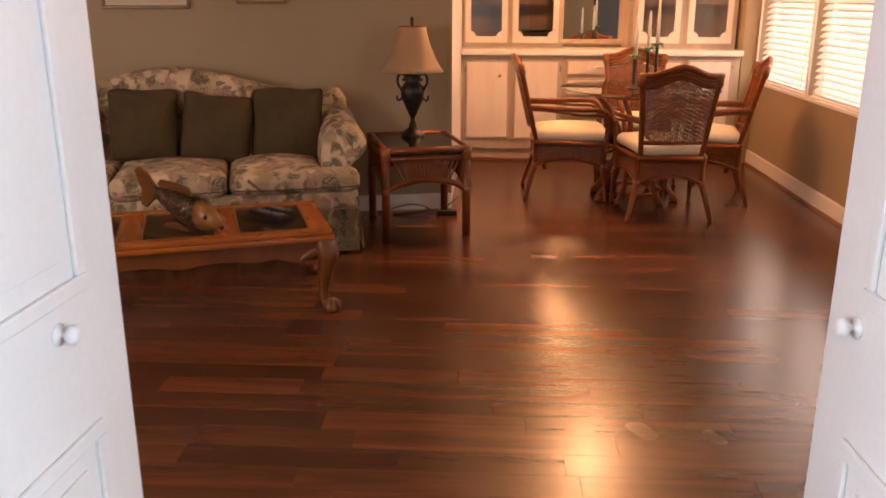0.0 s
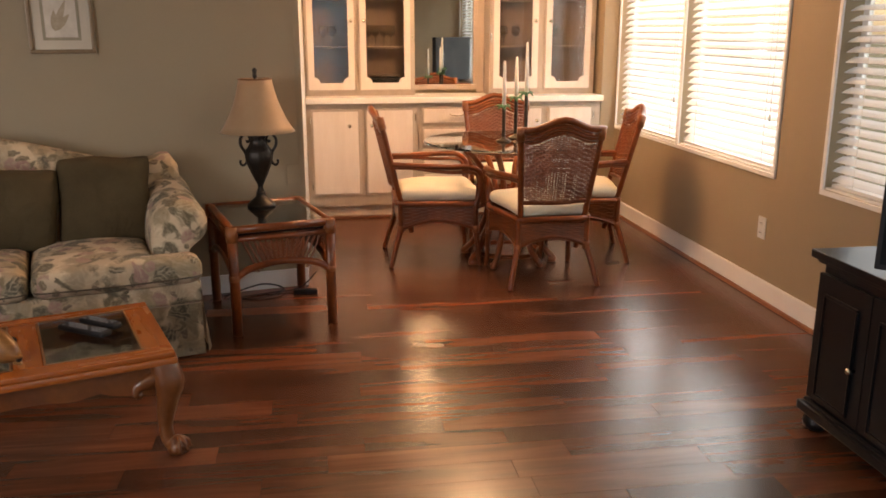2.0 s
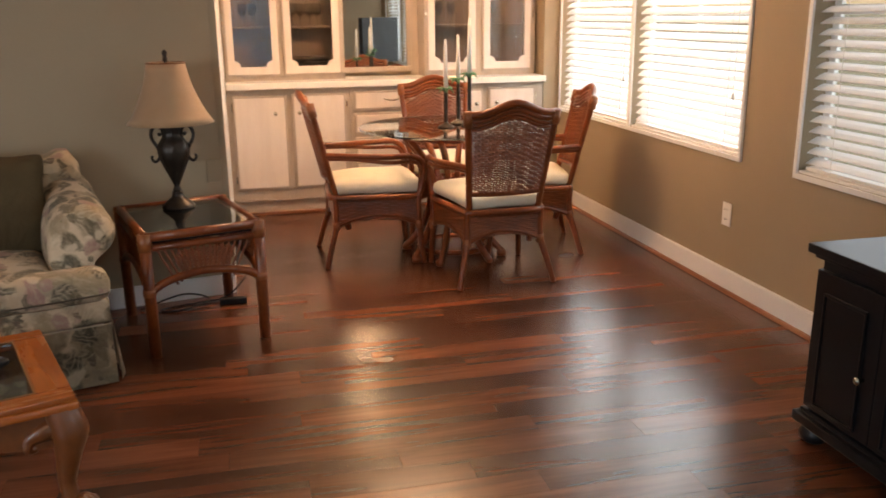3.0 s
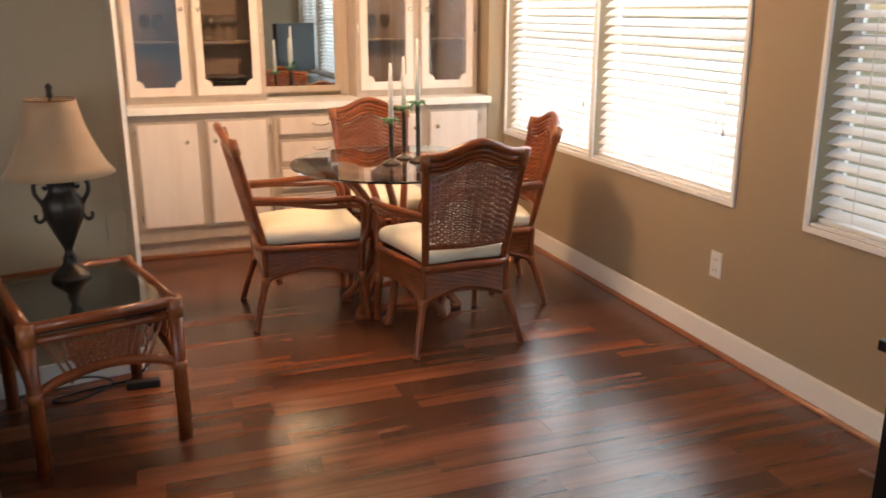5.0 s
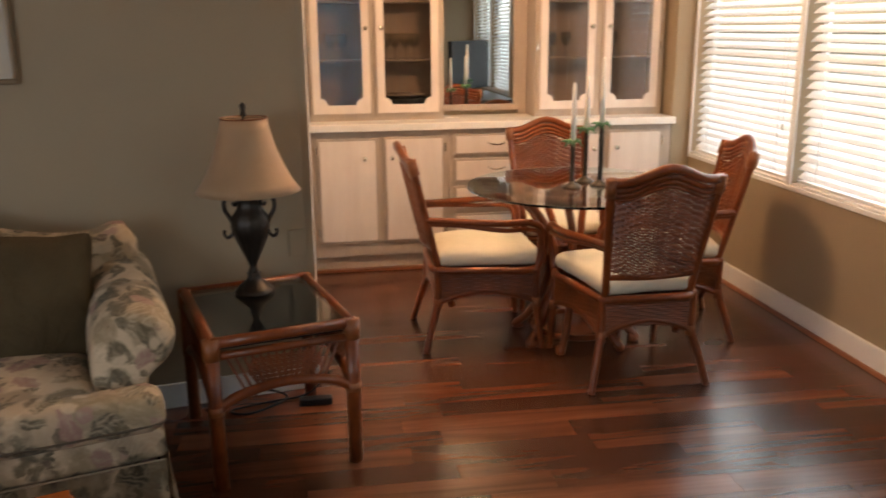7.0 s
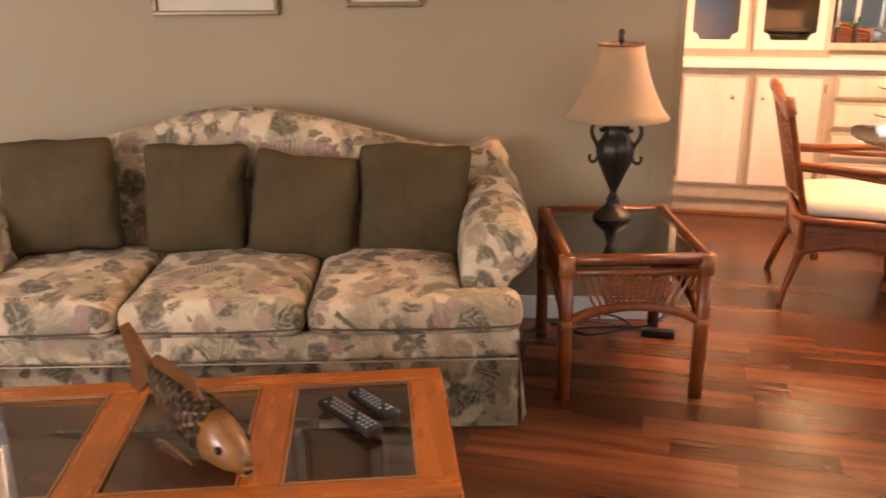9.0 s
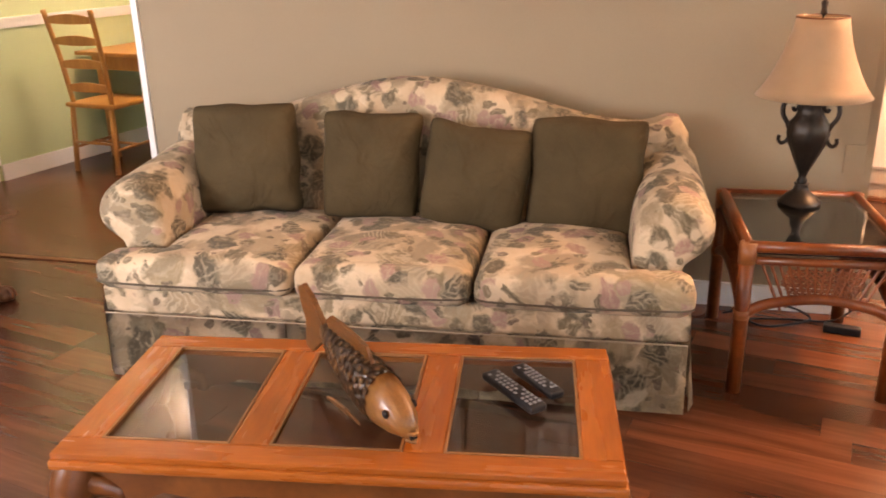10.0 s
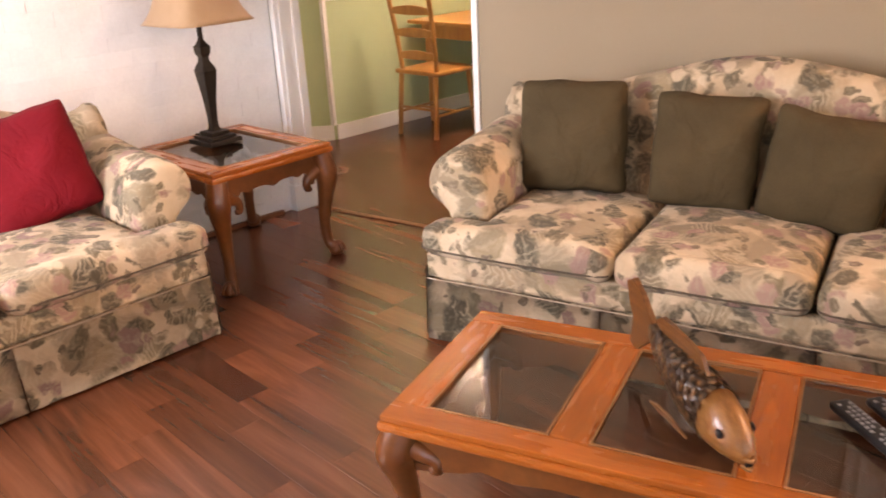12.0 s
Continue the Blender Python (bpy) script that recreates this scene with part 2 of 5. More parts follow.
def shade_build(t, p):
    v = coords(t)
    t.links.new(ramp(t, noise_tex(t, v, 9.0).outputs[0], [(0.3, (0.46, 0.285, 0.155)), (0.7, (0.54, 0.35, 0.20))]), p.inputs["Base Color"])
    p.inputs["Roughness"].default_value = 0.6
    p.inputs["Sheen Weight"].default_value = 0.4
    bump(t, p, noise_tex(t, v, 260.0, 2).outputs[0], 0.2)
    trans = t.nodes.new("ShaderNodeBsdfTranslucent")
    trans.inputs[0].default_value = (0.7, 0.5, 0.33, 1)
    mix = t.nodes.new("ShaderNodeMixShader")
    mix.inputs[0].default_value = 0.3
    t.links.new(p.outputs[0], mix.inputs[1])
    t.links.new(trans.outputs[0], mix.inputs[2])
    t.links.new(mix.outputs[0], t.nodes["Material Output"].inputs[0])


def mirror_build(t, p):
    p.inputs["Base Color"].default_value = (0.86, 0.88, 0.87, 1)
    p.inputs["Metallic"].default_value, p.inputs["Roughness"].default_value = 1.0, 0.015


def fish_scale_build(t, p):
    v = coords(t, (1, 1, 1))
    vo = t.nodes.new("ShaderNodeTexVoronoi")
    vo.inputs["Scale"].default_value = 55
    t.links.new(v, vo.inputs["Vector"])
    t.links.new(ramp(t, vo.outputs["Distance"], [(0.1, (0.17, 0.08, 0.03)), (0.5, (0.035, 0.018, 0.009))]), p.inputs["Base Color"])
    p.inputs["Roughness"].default_value = 0.3
    bump(t, p, vo.outputs["Distance"], 0.9, 0.006)


FLOOR = material("laminate planks", floor_build)
FLORAL = material("floral upholstery", floral_build)
THIN = material("thin pane glass", thin_build)
SMOKED = material("smoked glass", smoked_build)
SLAT = material("blind slat", slat_build)
SHADE = material("lamp shade cloth", shade_build)
MIRROR = material("mirror", mirror_build)
SCALES = material("carved fish scales", fish_scale_build)
TAUPE = surf("taupe wall paint", (0.295, 0.225, 0.145), (0.34, 0.262, 0.172), 1.2, 220, 0.75, relief=0.12, world_space=True)
GREEN = surf("sage green wall paint", (0.40, 0.48, 0.27), (0.45, 0.53, 0.31), 1.2, 220, 0.75, relief=0.1, world_space=True)
CEIL = surf("ceiling paint", (0.70, 0.68, 0.64), (0.76, 0.74, 0.70), 1.5, 120, 0.9, relief=0.4, world_space=True)
WHITE = surf("white gloss paint", (0.74, 0.73, 0.70), (0.82, 0.81, 0.78), 2.5, 90, 0.35, relief=0.05)
BRICKW = surf("white painted brick", (0.72, 0.72, 0.71), (0.83, 0.83, 0.82), 6, 70, 0.5, relief=0.5, world_space=True)
CABINET = surf("whitewashed cabinet panel", (0.66, 0.56, 0.48), (0.74, 0.65, 0.57), 2.0, 40, 0.45, relief=0.08, stretch=(9, 9, 1))
CABEDGE = surf("taupe cabinet frame", (0.40, 0.32, 0.25), (0.48, 0.39, 0.31), 3, 60, 0.5, relief=0.08, stretch=(6, 6, 1))
COUNTER = surf("cream laminate counter", (0.74, 0.70, 0.62), (0.80, 0.77, 0.70), 8, 150, 0.25, relief=0.03)
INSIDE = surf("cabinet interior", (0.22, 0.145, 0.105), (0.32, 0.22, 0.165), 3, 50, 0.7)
RATTAN = surf("rattan pole", (0.088, 0.0185, 0.005), (0.25, 0.059, 0.0138), 7, 45, 0.30, relief=0.2, coat=0.08, gloss=0.4)
WICKER = surf("woven rattan", (0.10, 0.0235, 0.0065), (0.26, 0.066, 0.016), 9, 130, 0.38, relief=0.5)
WRAP = surf("rattan binding", (0.17, 0.048, 0.014), (0.30, 0.095, 0.028), 20, 140, 0.4, relief=0.5)
CREAM = surf("cream seat cloth", (0.60, 0.53, 0.40), (0.70, 0.63, 0.49), 5, 260, 0.85, relief=0.5, fold=0.008)
OLIVE = surf("dark olive corduroy", (0.055, 0.038, 0.018), (0.090, 0.063, 0.031), 6, 300, 0.9, relief=0.6, fold=0.03)
RED = surf("crimson cushion cloth", (0.15, 0.0038, 0.009), (0.205, 0.0065, 0.012), 6, 300, 0.85, relief=0.5, fold=0.025)
OAK = surf("honey oak", (0.28, 0.066, 0.011), (0.44, 0.120, 0.023), 2.2, 12, 0.27, relief=0.12, stretch=(1.2, 9, 9), coat=0.22)
OAK_ACROSS = surf("honey oak end grain rail", (0.28, 0.066, 0.011), (0.44, 0.120, 0.023), 2.2, 12, 0.27, relief=0.12, stretch=(9, 1.2, 9), coat=0.22)
OAKDARK = surf("carved oak leg", (0.10, 0.029, 0.008), (0.21, 0.066, 0.018), 6, 40, 0.33, relief=0.2, coat=0.1)
PINE = surf("golden pine", (0.36, 0.155, 0.042), (0.54, 0.26, 0.08), 3, 30, 0.35, relief=0.1, stretch=(6, 6, 1))
FISHWOOD = surf("polished fish wood", (0.15, 0.055, 0.015), (0.30, 0.13, 0.04), 9, 60, 0.33, relief=0.1, stretch=(1, 5, 5), coat=0.15)
FINWOOD = surf("dark stained fin wood", (0.075, 0.024, 0.006), (0.19, 0.070, 0.018), 9, 60, 0.3, relief=0.3, stretch=(1, 5, 14), coat=0.4)
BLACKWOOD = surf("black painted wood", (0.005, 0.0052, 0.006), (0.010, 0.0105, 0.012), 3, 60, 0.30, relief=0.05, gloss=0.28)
PLASTIC = surf("black plastic", (0.010, 0.010, 0.011), (0.018, 0.018, 0.02), 12, 150, 0.45, gloss=0.25)
BUTTON = surf("remote button", (0.14, 0.15, 0.165), (0.24, 0.25, 0.27), 20, 150, 0.5)
SCREEN = surf("television screen", (0.006, 0.008, 0.009), (0.010, 0.012, 0.014), 2, 30, 0.12, relief=0.0, gloss=0.2)
IRON = surf("aged bronze", (0.012, 0.009, 0.007), (0.035, 0.024, 0.016), 12, 60, 0.42, metal=0.5, relief=0.3)
BRASS = surf("brushed nickel", (0.50, 0.45, 0.36), (0.62, 0.57, 0.48), 14, 120, 0.25, metal=1.0)
PALM = surf("green enamel fronds", (0.02, 0.09, 0.035), (0.06, 0.20, 0.08), 14, 90, 0.35)
BRONZE = surf("dark bronze trunk", (0.025, 0.018, 0.012), (0.06, 0.045, 0.03), 10, 80, 0.4, metal=0.6)
WAX = surf("ivory wax", (0.72, 0.69, 0.60), (0.78, 0.75, 0.67), 10, 60, 0.4)
WELT = surf("faded welt cord", (0.07, 0.052, 0.038), (0.13, 0.10, 0.07), 9, 120, 0.85)
PIPING = surf("cream piping", (0.40, 0.31, 0.22), (0.50, 0.40, 0.29), 9, 120, 0.8)
BEAD = surf("brown bead", (0.22, 0.085, 0.028), (0.31, 0.135, 0.05), 9, 90, 0.35)
GOLD = surf("champagne frame", (0.15, 0.095, 0.052), (0.24, 0.16, 0.09), 6, 80, 0.4, metal=0.2)
MATBOARD = surf("cream mat board", (0.50, 0.43, 0.34), (0.57, 0.50, 0.40), 4, 120, 0.9)
PRINT = surf("faded print", (0.50, 0.44, 0.36), (0.66, 0.60, 0.52), 8, 30, 0.8)
SAGE = surf("sage mat line", (0.27, 0.23, 0.165), (0.33, 0.29, 0.21), 8, 60, 0.9)
INK = surf("faded brown ink", (0.33, 0.26, 0.18), (0.46, 0.38, 0.28), 30, 90, 0.9)
PLATE = surf("outlet plate", (0.72, 0.70, 0.65), (0.78, 0.76, 0.72), 9, 90, 0.4)
DARK = surf("shadow gap", (0.012, 0.010, 0.009), (0.02, 0.018, 0.016), 9, 60, 0.8)
QUARTER = surf("stained quarter round", (0.16, 0.055, 0.022), (0.26, 0.095, 0.04), 4, 50, 0.35, stretch=(9, 1, 9))
LAWN = surf("outdoor ground", (0.16, 0.17, 0.11), (0.24, 0.24, 0.17), 0.4, 8, 0.9, world_space=True)
VALANCE = surf("burgundy valance cloth", (0.07, 0.02, 0.02), (0.12, 0.04, 0.035), 6, 120, 0.9)


# ---- shape helpers ----
def part(name, bm, mat, parent=None, label="", smooth=False):
    me = bpy.data.meshes.new(name)
    bmesh.ops.recalc_face_normals(bm, faces=bm.faces)
    bm.to_mesh(me)
    bm.free()
    me.materials.append(mat)
    if smooth:
        for poly in me.polygons:
            poly.use_smooth = True
    ob = new(name, me)
    if parent:
        ob.parent = parent
    if label:
        ob["label"] = label
    return ob


def thing(name, m, label, category, group=""):
    ob = new(name)
    ob.empty_display_size = 0.1
    ob.matrix_basis = m
    return tagged(ob, label, category, group)


def box(bm, x0, y0, z0, x1, y1, z1, bevel=0.0):
    vs = bmesh.ops.create_cube(bm, size=1)["verts"]
    bmesh.ops.transform(bm, matrix=Matrix.Translation(((x0 + x1) / 2, (y0 + y1) / 2, (z0 + z1) / 2)) @ Matrix.Diagonal((x1 - x0, y1 - y0, z1 - z0, 1)), verts=vs)
    if bevel:
        es = {e for v in vs for e in v.link_edges}
        bmesh.ops.bevel(bm, geom=list(es), offset=bevel, segments=2, profile=0.6, affect="EDGES")
    return bm


def boxes(*dims, bevel=0.0):
    bm = bmesh.new()
    for d in dims:
        box(bm, *d, bevel)
    return bm


def lathe(profile, segs=24, bm=None, at=(0, 0, 0), square=0.0):
    """Turns (radius, height) pairs round z."""
    bm = bm or bmesh.new()
    rings = []
    for r, z in profile:
        ring = []
        for i in range(segs):
            a = 2 * math.pi * (i + 0.5) / segs
            k = 1.0
            if square:
                k = 1 + square * (1 / max(abs(math.cos(a)), abs(math.sin(a))) - 1)
            ring.append(bm.verts.new((at[0] + r * k * math.cos(a), at[1] + r * k * math.sin(a), at[2] + z)))
        rings.append(ring)
    for a, b in zip(rings, rings[1:]):
        for i in range(segs):
            j = (i + 1) % segs
            bm.faces.new((a[i], a[j], b[j], b[i]))
    bm.faces.new(rings[0][::-1])
    bm.faces.new(rings[-1])
    return bm


def smooth_path(points, n=6):
    pts = [Vector(p) for p in points]
    if len(pts) < 3:
        return pts
    out = []
    for i in range(len(pts) - 1):
        p0, p1, p2, p3 = pts[max(i - 1, 0)], pts[i], pts[i + 1], pts[min(i + 2, len(pts) - 1)]
        for k in range(n):
            u = k / n
            out.append(0.5 * ((2 * p1) + (p2 - p0) * u + (2 * p0 - 5 * p1 + 4 * p2 - p3) * u * u + (3 * p1 - p0 - 3 * p2 + p3) * u ** 3))
    return out + [pts[-1]]


def tube(points, radius, segs=8, bm=None, curved=True, n=6, flat=1.0):
    """A rod along points; radius is a number or one number a given point."""
    bm = bm or bmesh.new()
    pts = smooth_path(points, n) if curved else [Vector(p) for p in points]
    if isinstance(radius, (int, float)):
        rad = [radius] * len(pts)
    else:
        rad = [float(np.interp(i / (len(pts) - 1) * (len(radius) - 1), range(len(radius)), radius)) for i in range(len(pts))]
    rings, side = [], None
    for i, p in enumerate(pts):
        d = (pts[min(i + 1, len(pts) - 1)] - pts[max(i - 1, 0)]).normalized()
        if side is None:
            side = d.orthogonal().normalized()
        side = (side - d * side.dot(d)).normalized()
        up = d.cross(side)
        rings.append([bm.verts.new(p + rad[i] * (math.cos(a) * side + flat * math.sin(a) * up)) for a in (2 * math.pi * k / segs for k in range(segs))])
    for a, b in zip(rings, rings[1:]):
        for i in range(segs):
            j = (i + 1) % segs
            bm.faces.new((a[i], a[j], b[j], b[i]))
    bm.faces.new(rings[0][::-1])
    bm.faces.new(rings[-1])
    return bm


def slab(outline, z0, z1, bevel=0.0, axis="z"):
    """An extruded outline of (x, y); axis y stands it up, with z0 and z1 along y."""
    bm = bmesh.new()
    put = (lambda x, y, z: (x, y, z)) if axis == "z" else (lambda x, y, z: (x, z, y))
    low = [bm.verts.new(put(x, y, z0)) for x, y in outline]
    high = [bm.verts.new(put(x, y, z1)) for x, y in outline]
    n = len(outline)
    bm.faces.new(low[::-1])
    bm.faces.new(high)
    for i in range(n):
        j = (i + 1) % n
        bm.faces.new((low[i], low[j], high[j], high[i]))
    bmesh.ops.recalc_face_normals(bm, faces=bm.faces)
    if bevel:
        es = [e for e in bm.edges if len(e.link_faces) == 2 and e.calc_face_angle(0) > 0.6]
        bmesh.ops.bevel(bm, geom=es, offset=bevel, segments=2, profile=0.6, affect="EDGES")
    return bm


def pillow(w, h, d, puff=1.0, nx=14, ny=14, sag=0.0, seed=0, corner=0.018, pinch=3.4):
    """A stuffed cushion standing in x and z, thickness along y, with pulled corners."""
    bm = bmesh.new()
    grid = {}
    for side in (-1, 1):
        for i in range(nx + 1):
            for j in range(ny + 1):
                u, v = 2 * i / nx - 1, 2 * j / ny - 1
                rim = abs(u) == 1 or abs(v) == 1
                if rim and side == 1:
                    grid[side, i, j] = grid[-1, i, j]
                    continue
                k = (max(0.0, 1 - abs(u) ** pinch) * max(0.0, 1 - abs(v) ** pinch)) ** 0.5
                pull = 1 - corner * (1 - abs(u) ** 4) * abs(v) ** 3 - corner * (1 - abs(v) ** 4) * abs(u) ** 3 - 0.055 * abs(u * v) ** 9
                wob = noise.noise(Vector((u * 1.7 + seed, v * 1.7, side * 2.0 + seed * 3.1))) * 0.15
                y = side * d / 2 * k * (1 + wob) * puff
                edge_x = 0.013 * noise.noise(Vector((v * 1.6, seed * 2.3, u)))
                edge_z = 0.013 * noise.noise(Vector((u * 1.6, seed * 4.1, v + 5)))
                grid[side, i, j] = bm.verts.new((u * w / 2 * pull + edge_x, y, v * h / 2 * pull + edge_z - sag * (1 - u * u) * (v + 1) / 2))
    for side in (-1, 1):
        for i in range(nx):
            for j in range(ny):
                q = [grid[side, i, j], grid[side, i + 1, j], grid[side, i + 1, j + 1], grid[side, i, j + 1]]
                bm.faces.new(q if side < 0 else q[::-1])
    return bm


def soft_box(x0, y0, z0, x1, y1, z1, r=0.04, crown=0.0, seed=0, n=10, wob=0.006):
    """An upholstered block: rounded edges, crowned top, slightly uneven faces."""
    bm = bmesh.new()
    bmesh.ops.create_cube(bm, size=2)
    bmesh.ops.subdivide_edges(bm, edges=bm.edges[:], cuts=n, use_grid_fill=True)
    c = Vector(((x0 + x1) / 2, (y0 + y1) / 2, (z0 + z1) / 2))
    hx, hy, hz = (x1 - x0) / 2, (y1 - y0) / 2, (z1 - z0) / 2
    for v in bm.verts:
        p = Vector((v.co.x * hx, v.co.y * hy, v.co.z * hz))
        core = Vector((max(-hx + r, min(hx - r, p.x)), max(-hy + r, min(hy - r, p.y)), max(-hz + r, min(hz - r, p.z))))
        d = p - core
        if d.length > 1e-6:
            p = core + d.normalized() * min(r, d.length)
        u, w = p.x / hx, p.y / hy
        if p.z > 0:
            p.z += crown * (1 - u * u) * (1 - w * w)
        q = (p + c) * 6
        p += Vector((noise.noise(q + Vector((seed, 0, 0))), noise.noise(q + Vector((0, seed + 5, 0))), noise.noise(q + Vector((0, 0, seed + 9))))) * wob
        v.co = p + c
    return bm


def structure(name, bm, mat, label, category, smooth=False):
    return tagged(part(name, bm, mat, None, "", smooth), label, category, "", "structure")

# ---- the setting ----
TOP = 2.45
WIN = ((5.905, 7.035), (4.69, 5.865), (3.04, 4.24), (1.66, 2.75), (0.52, 1.61))
SILL, HEAD = 0.683, 2.04
bm = boxes((2.65, -2.1, 0, 2.77, 8.1, SILL), (2.65, -2.1, HEAD, 2.77, 8.1, TOP))
edges = [8.1] + [v for a, b in WIN for v in (b, a)] + [-2.1]
for hi, lo in zip(edges[0::2], edges[1::2]):
    box(bm, 2.65, lo, SILL, 2.77, hi, HEAD)
structure("wall_east", bm, TAUPE, "taupe painted wall with blinded windows", "wall")
# the opening at x -3.32 to -2.18 is invented, to hold the west fill lamp
bm = boxes((-3.95, 0.30, 0, -3.32, 0.42, TOP), (-2.18, 0.30, 0, -0.09, 0.42, TOP), (-3.32, 0.30, 0, -2.18, 0.42, 0.88), (-3.32, 0.30, 2.02, -2.18, 0.42, TOP), (1.03, 0.30, 0, 2.65, 0.42, TOP), (-0.09, 0.30, 2.06, 1.03, 0.42, TOP))
structure("wall_south", bm, TAUPE, "taupe wall with the double doorway", "wall")
WALL_A = pose(0.25, 5.35, 0, 0, 0, 11.31)
w = structure("wall_sofa", boxes((-3.0, 0, 0, -0.002, 0.12, TOP)), TAUPE, "plain taupe wall behind the sofa", "wall")
w.matrix_basis = WALL_A
structure("wall_alcove", boxes((0.135, 5.36, 0, 0.25, 7.62, TOP)), WHITE, "off-white side wall of the dining alcove", "wall")
structure("wall_north", boxes((0.25, 7.47, 0, 2.65, 7.6, TOP)), TAUPE, "taupe back wall of the dining alcove", "wall")
structure("wall_alcove_return", boxes((2.527, 7.075, 0, 2.649, 7.469, TOP)), TAUPE, "taupe return beside the hutch", "wall")
structure("wall_kitchen_west", boxes((-4.90, 5.46, 0, -4.78, 8.1, TOP)), GREEN, "sage green kitchen wall", "wall")
w = structure("wall_kitchen_corner", boxes((-0.9, -0.12, 0, -0.003, 0.0, TOP)), GREEN, "short sage green wall beside the kitchen corner", "wall")
w.matrix_basis = pose(-4.78, 5.46, 0, 0, 0, 50) @ pose(0, 0.12, 0)
structure("wall_kitchen_north", boxes((-4.9, 8.0, 0, 0.135, 8.1, TOP)), GREEN, "sage green kitchen end wall", "wall")
structure("wall_passage", boxes((-5.6, 4.34, 0, -3.96, 4.46, TOP), (-5.7, 4.34, 0, -5.6, 5.9, TOP)), WHITE, "white passage wall", "wall")
# hall out of view; side openings are invented to seat the door fill lamps
bm = boxes((-1.2, -2.1, 0, 2.2, -1.98, TOP))
for x0, x1 in ((-1.32, -1.2), (2.2, 2.32)):
    for y0, y1, z0, z1 in ((-2.1, -1.25, 0, TOP), (-0.15, 0.3, 0, TOP), (-1.25, -0.15, 0, 0.85), (-1.25, -0.15, 2.15, TOP)):
        box(bm, x0, y0, z0, x1, y1, z1)
structure("wall_hall", bm, WHITE, "unseen white hall wall with openings added for the fill lamps", "wall")
structure("ceiling", boxes((-5.8, -2.2, TOP, 2.75, 8.2, TOP + 0.1)), CEIL, "off-white ceiling", "ceiling")
# unseen overhang, added to keep high sky light off the blind slats
structure("eave", boxes((2.775, -2.2, TOP - 0.12, 3.75, 8.2, TOP - 0.02)), WHITE, "unseen white slab added outside the windows to shade the blinds", "eave")
structure("ground", boxes((-400, -400, -0.6, 400, 400, -0.5)), LAWN, "plain ground outside", "ground")

# baseboards
structure("baseboard_east", boxes((2.635, 0.42, 0.0, 2.649, 7.06, 0.108), (2.638, 0.42, 0.108, 2.649, 7.06, 0.114)), WHITE, "white painted baseboard", "baseboard")
structure("trim_east", slab([(2.634, 0.0), (2.634, 0.016), (2.624, 0.014), (2.617, 0.006), (2.616, 0.0)], 0.42, 7.05, 0, "y"), QUARTER, "stained quarter-round moulding", "trim")
b = structure("baseboard_sofa", boxes((-3.0, -0.015, 0, -0.002, -0.001, 0.10)), WHITE, "white painted baseboard", "baseboard")
b.matrix_basis = WALL_A
structure("baseboard_kitchen", boxes((-4.779, 5.47, 0, -4.764, 8.0, 0.105)), WHITE, "white kitchen baseboard", "baseboard")
b = structure("baseboard_corner", boxes((-0.9, -0.137, 0, -0.012, -0.121, 0.105)), WHITE, "white kitchen baseboard", "baseboard")
b.matrix_basis = pose(-4.78, 5.46, 0, 0, 0, 50) @ pose(0, 0.12, 0)
structure("trim_kitchen_corner", boxes((-4.80, 5.435, 0.105, -4.765, 5.462, TOP)), WHITE, "cream corner bead", "trim")
structure("trim_chair_rail", boxes((-4.779, 5.47, 0.965, -4.762, 8.0, 1.0), (-4.779, 5.47, 1.0, -4.752, 8.0, 1.018), (-4.779, 5.47, 0.952, -4.768, 8.0, 0.965)), WHITE, "white chair rail", "trim")
b = structure("trim_sofa_wall_end", boxes((-3.03, -0.012, 0, -3.001, 0.132, TOP)), WHITE, "white trim on the wall's end", "trim")
b.matrix_basis = WALL_A
structure("trim_alcove_corner", boxes((0.222, 5.344, 0.1, 0.254, 5.358, TOP)), TAUPE, "painted corner bead", "trim")
b = structure("trim_floor_strip", boxes((-0.98, -0.018, 0.001, -0.01, 0.018, 0.006), bevel=0.003), QUARTER, "wooden threshold strip", "trim")
b.matrix_basis = pose(-2.70, 4.66, 0, 0, 0, 12)

# painted brick wall, pieces laid last; its backing here
brick_wall = structure("wall_west", boxes((-3.95, 0.42, 0, -3.735, 4.34, TOP)), BRICKW, "white painted brick wall", "wall")
structure("trim_west_end", boxes((-3.745, 4.352, 0.14, -3.70, 4.505, TOP), (-3.708, 4.376, 0.14, -3.692, 4.396, TOP), (-3.708, 4.455, 0.14, -3.692, 4.475, TOP), (-3.75, 4.342, 0, -3.685, 4.50, 0.14)), WHITE, "white fluted casing with a plinth block", "trim")
structure("trim_west_jamb", boxes((-3.95, 4.342, 0, -3.752, 4.50, TOP)), WHITE, "white jamb at the brick wall's end", "trim")
structure("baseboard_west", boxes((-3.734, 0.43, 0, -3.712, 4.28, 0.02)), QUARTER, "stained quarter-round moulding", "baseboard")


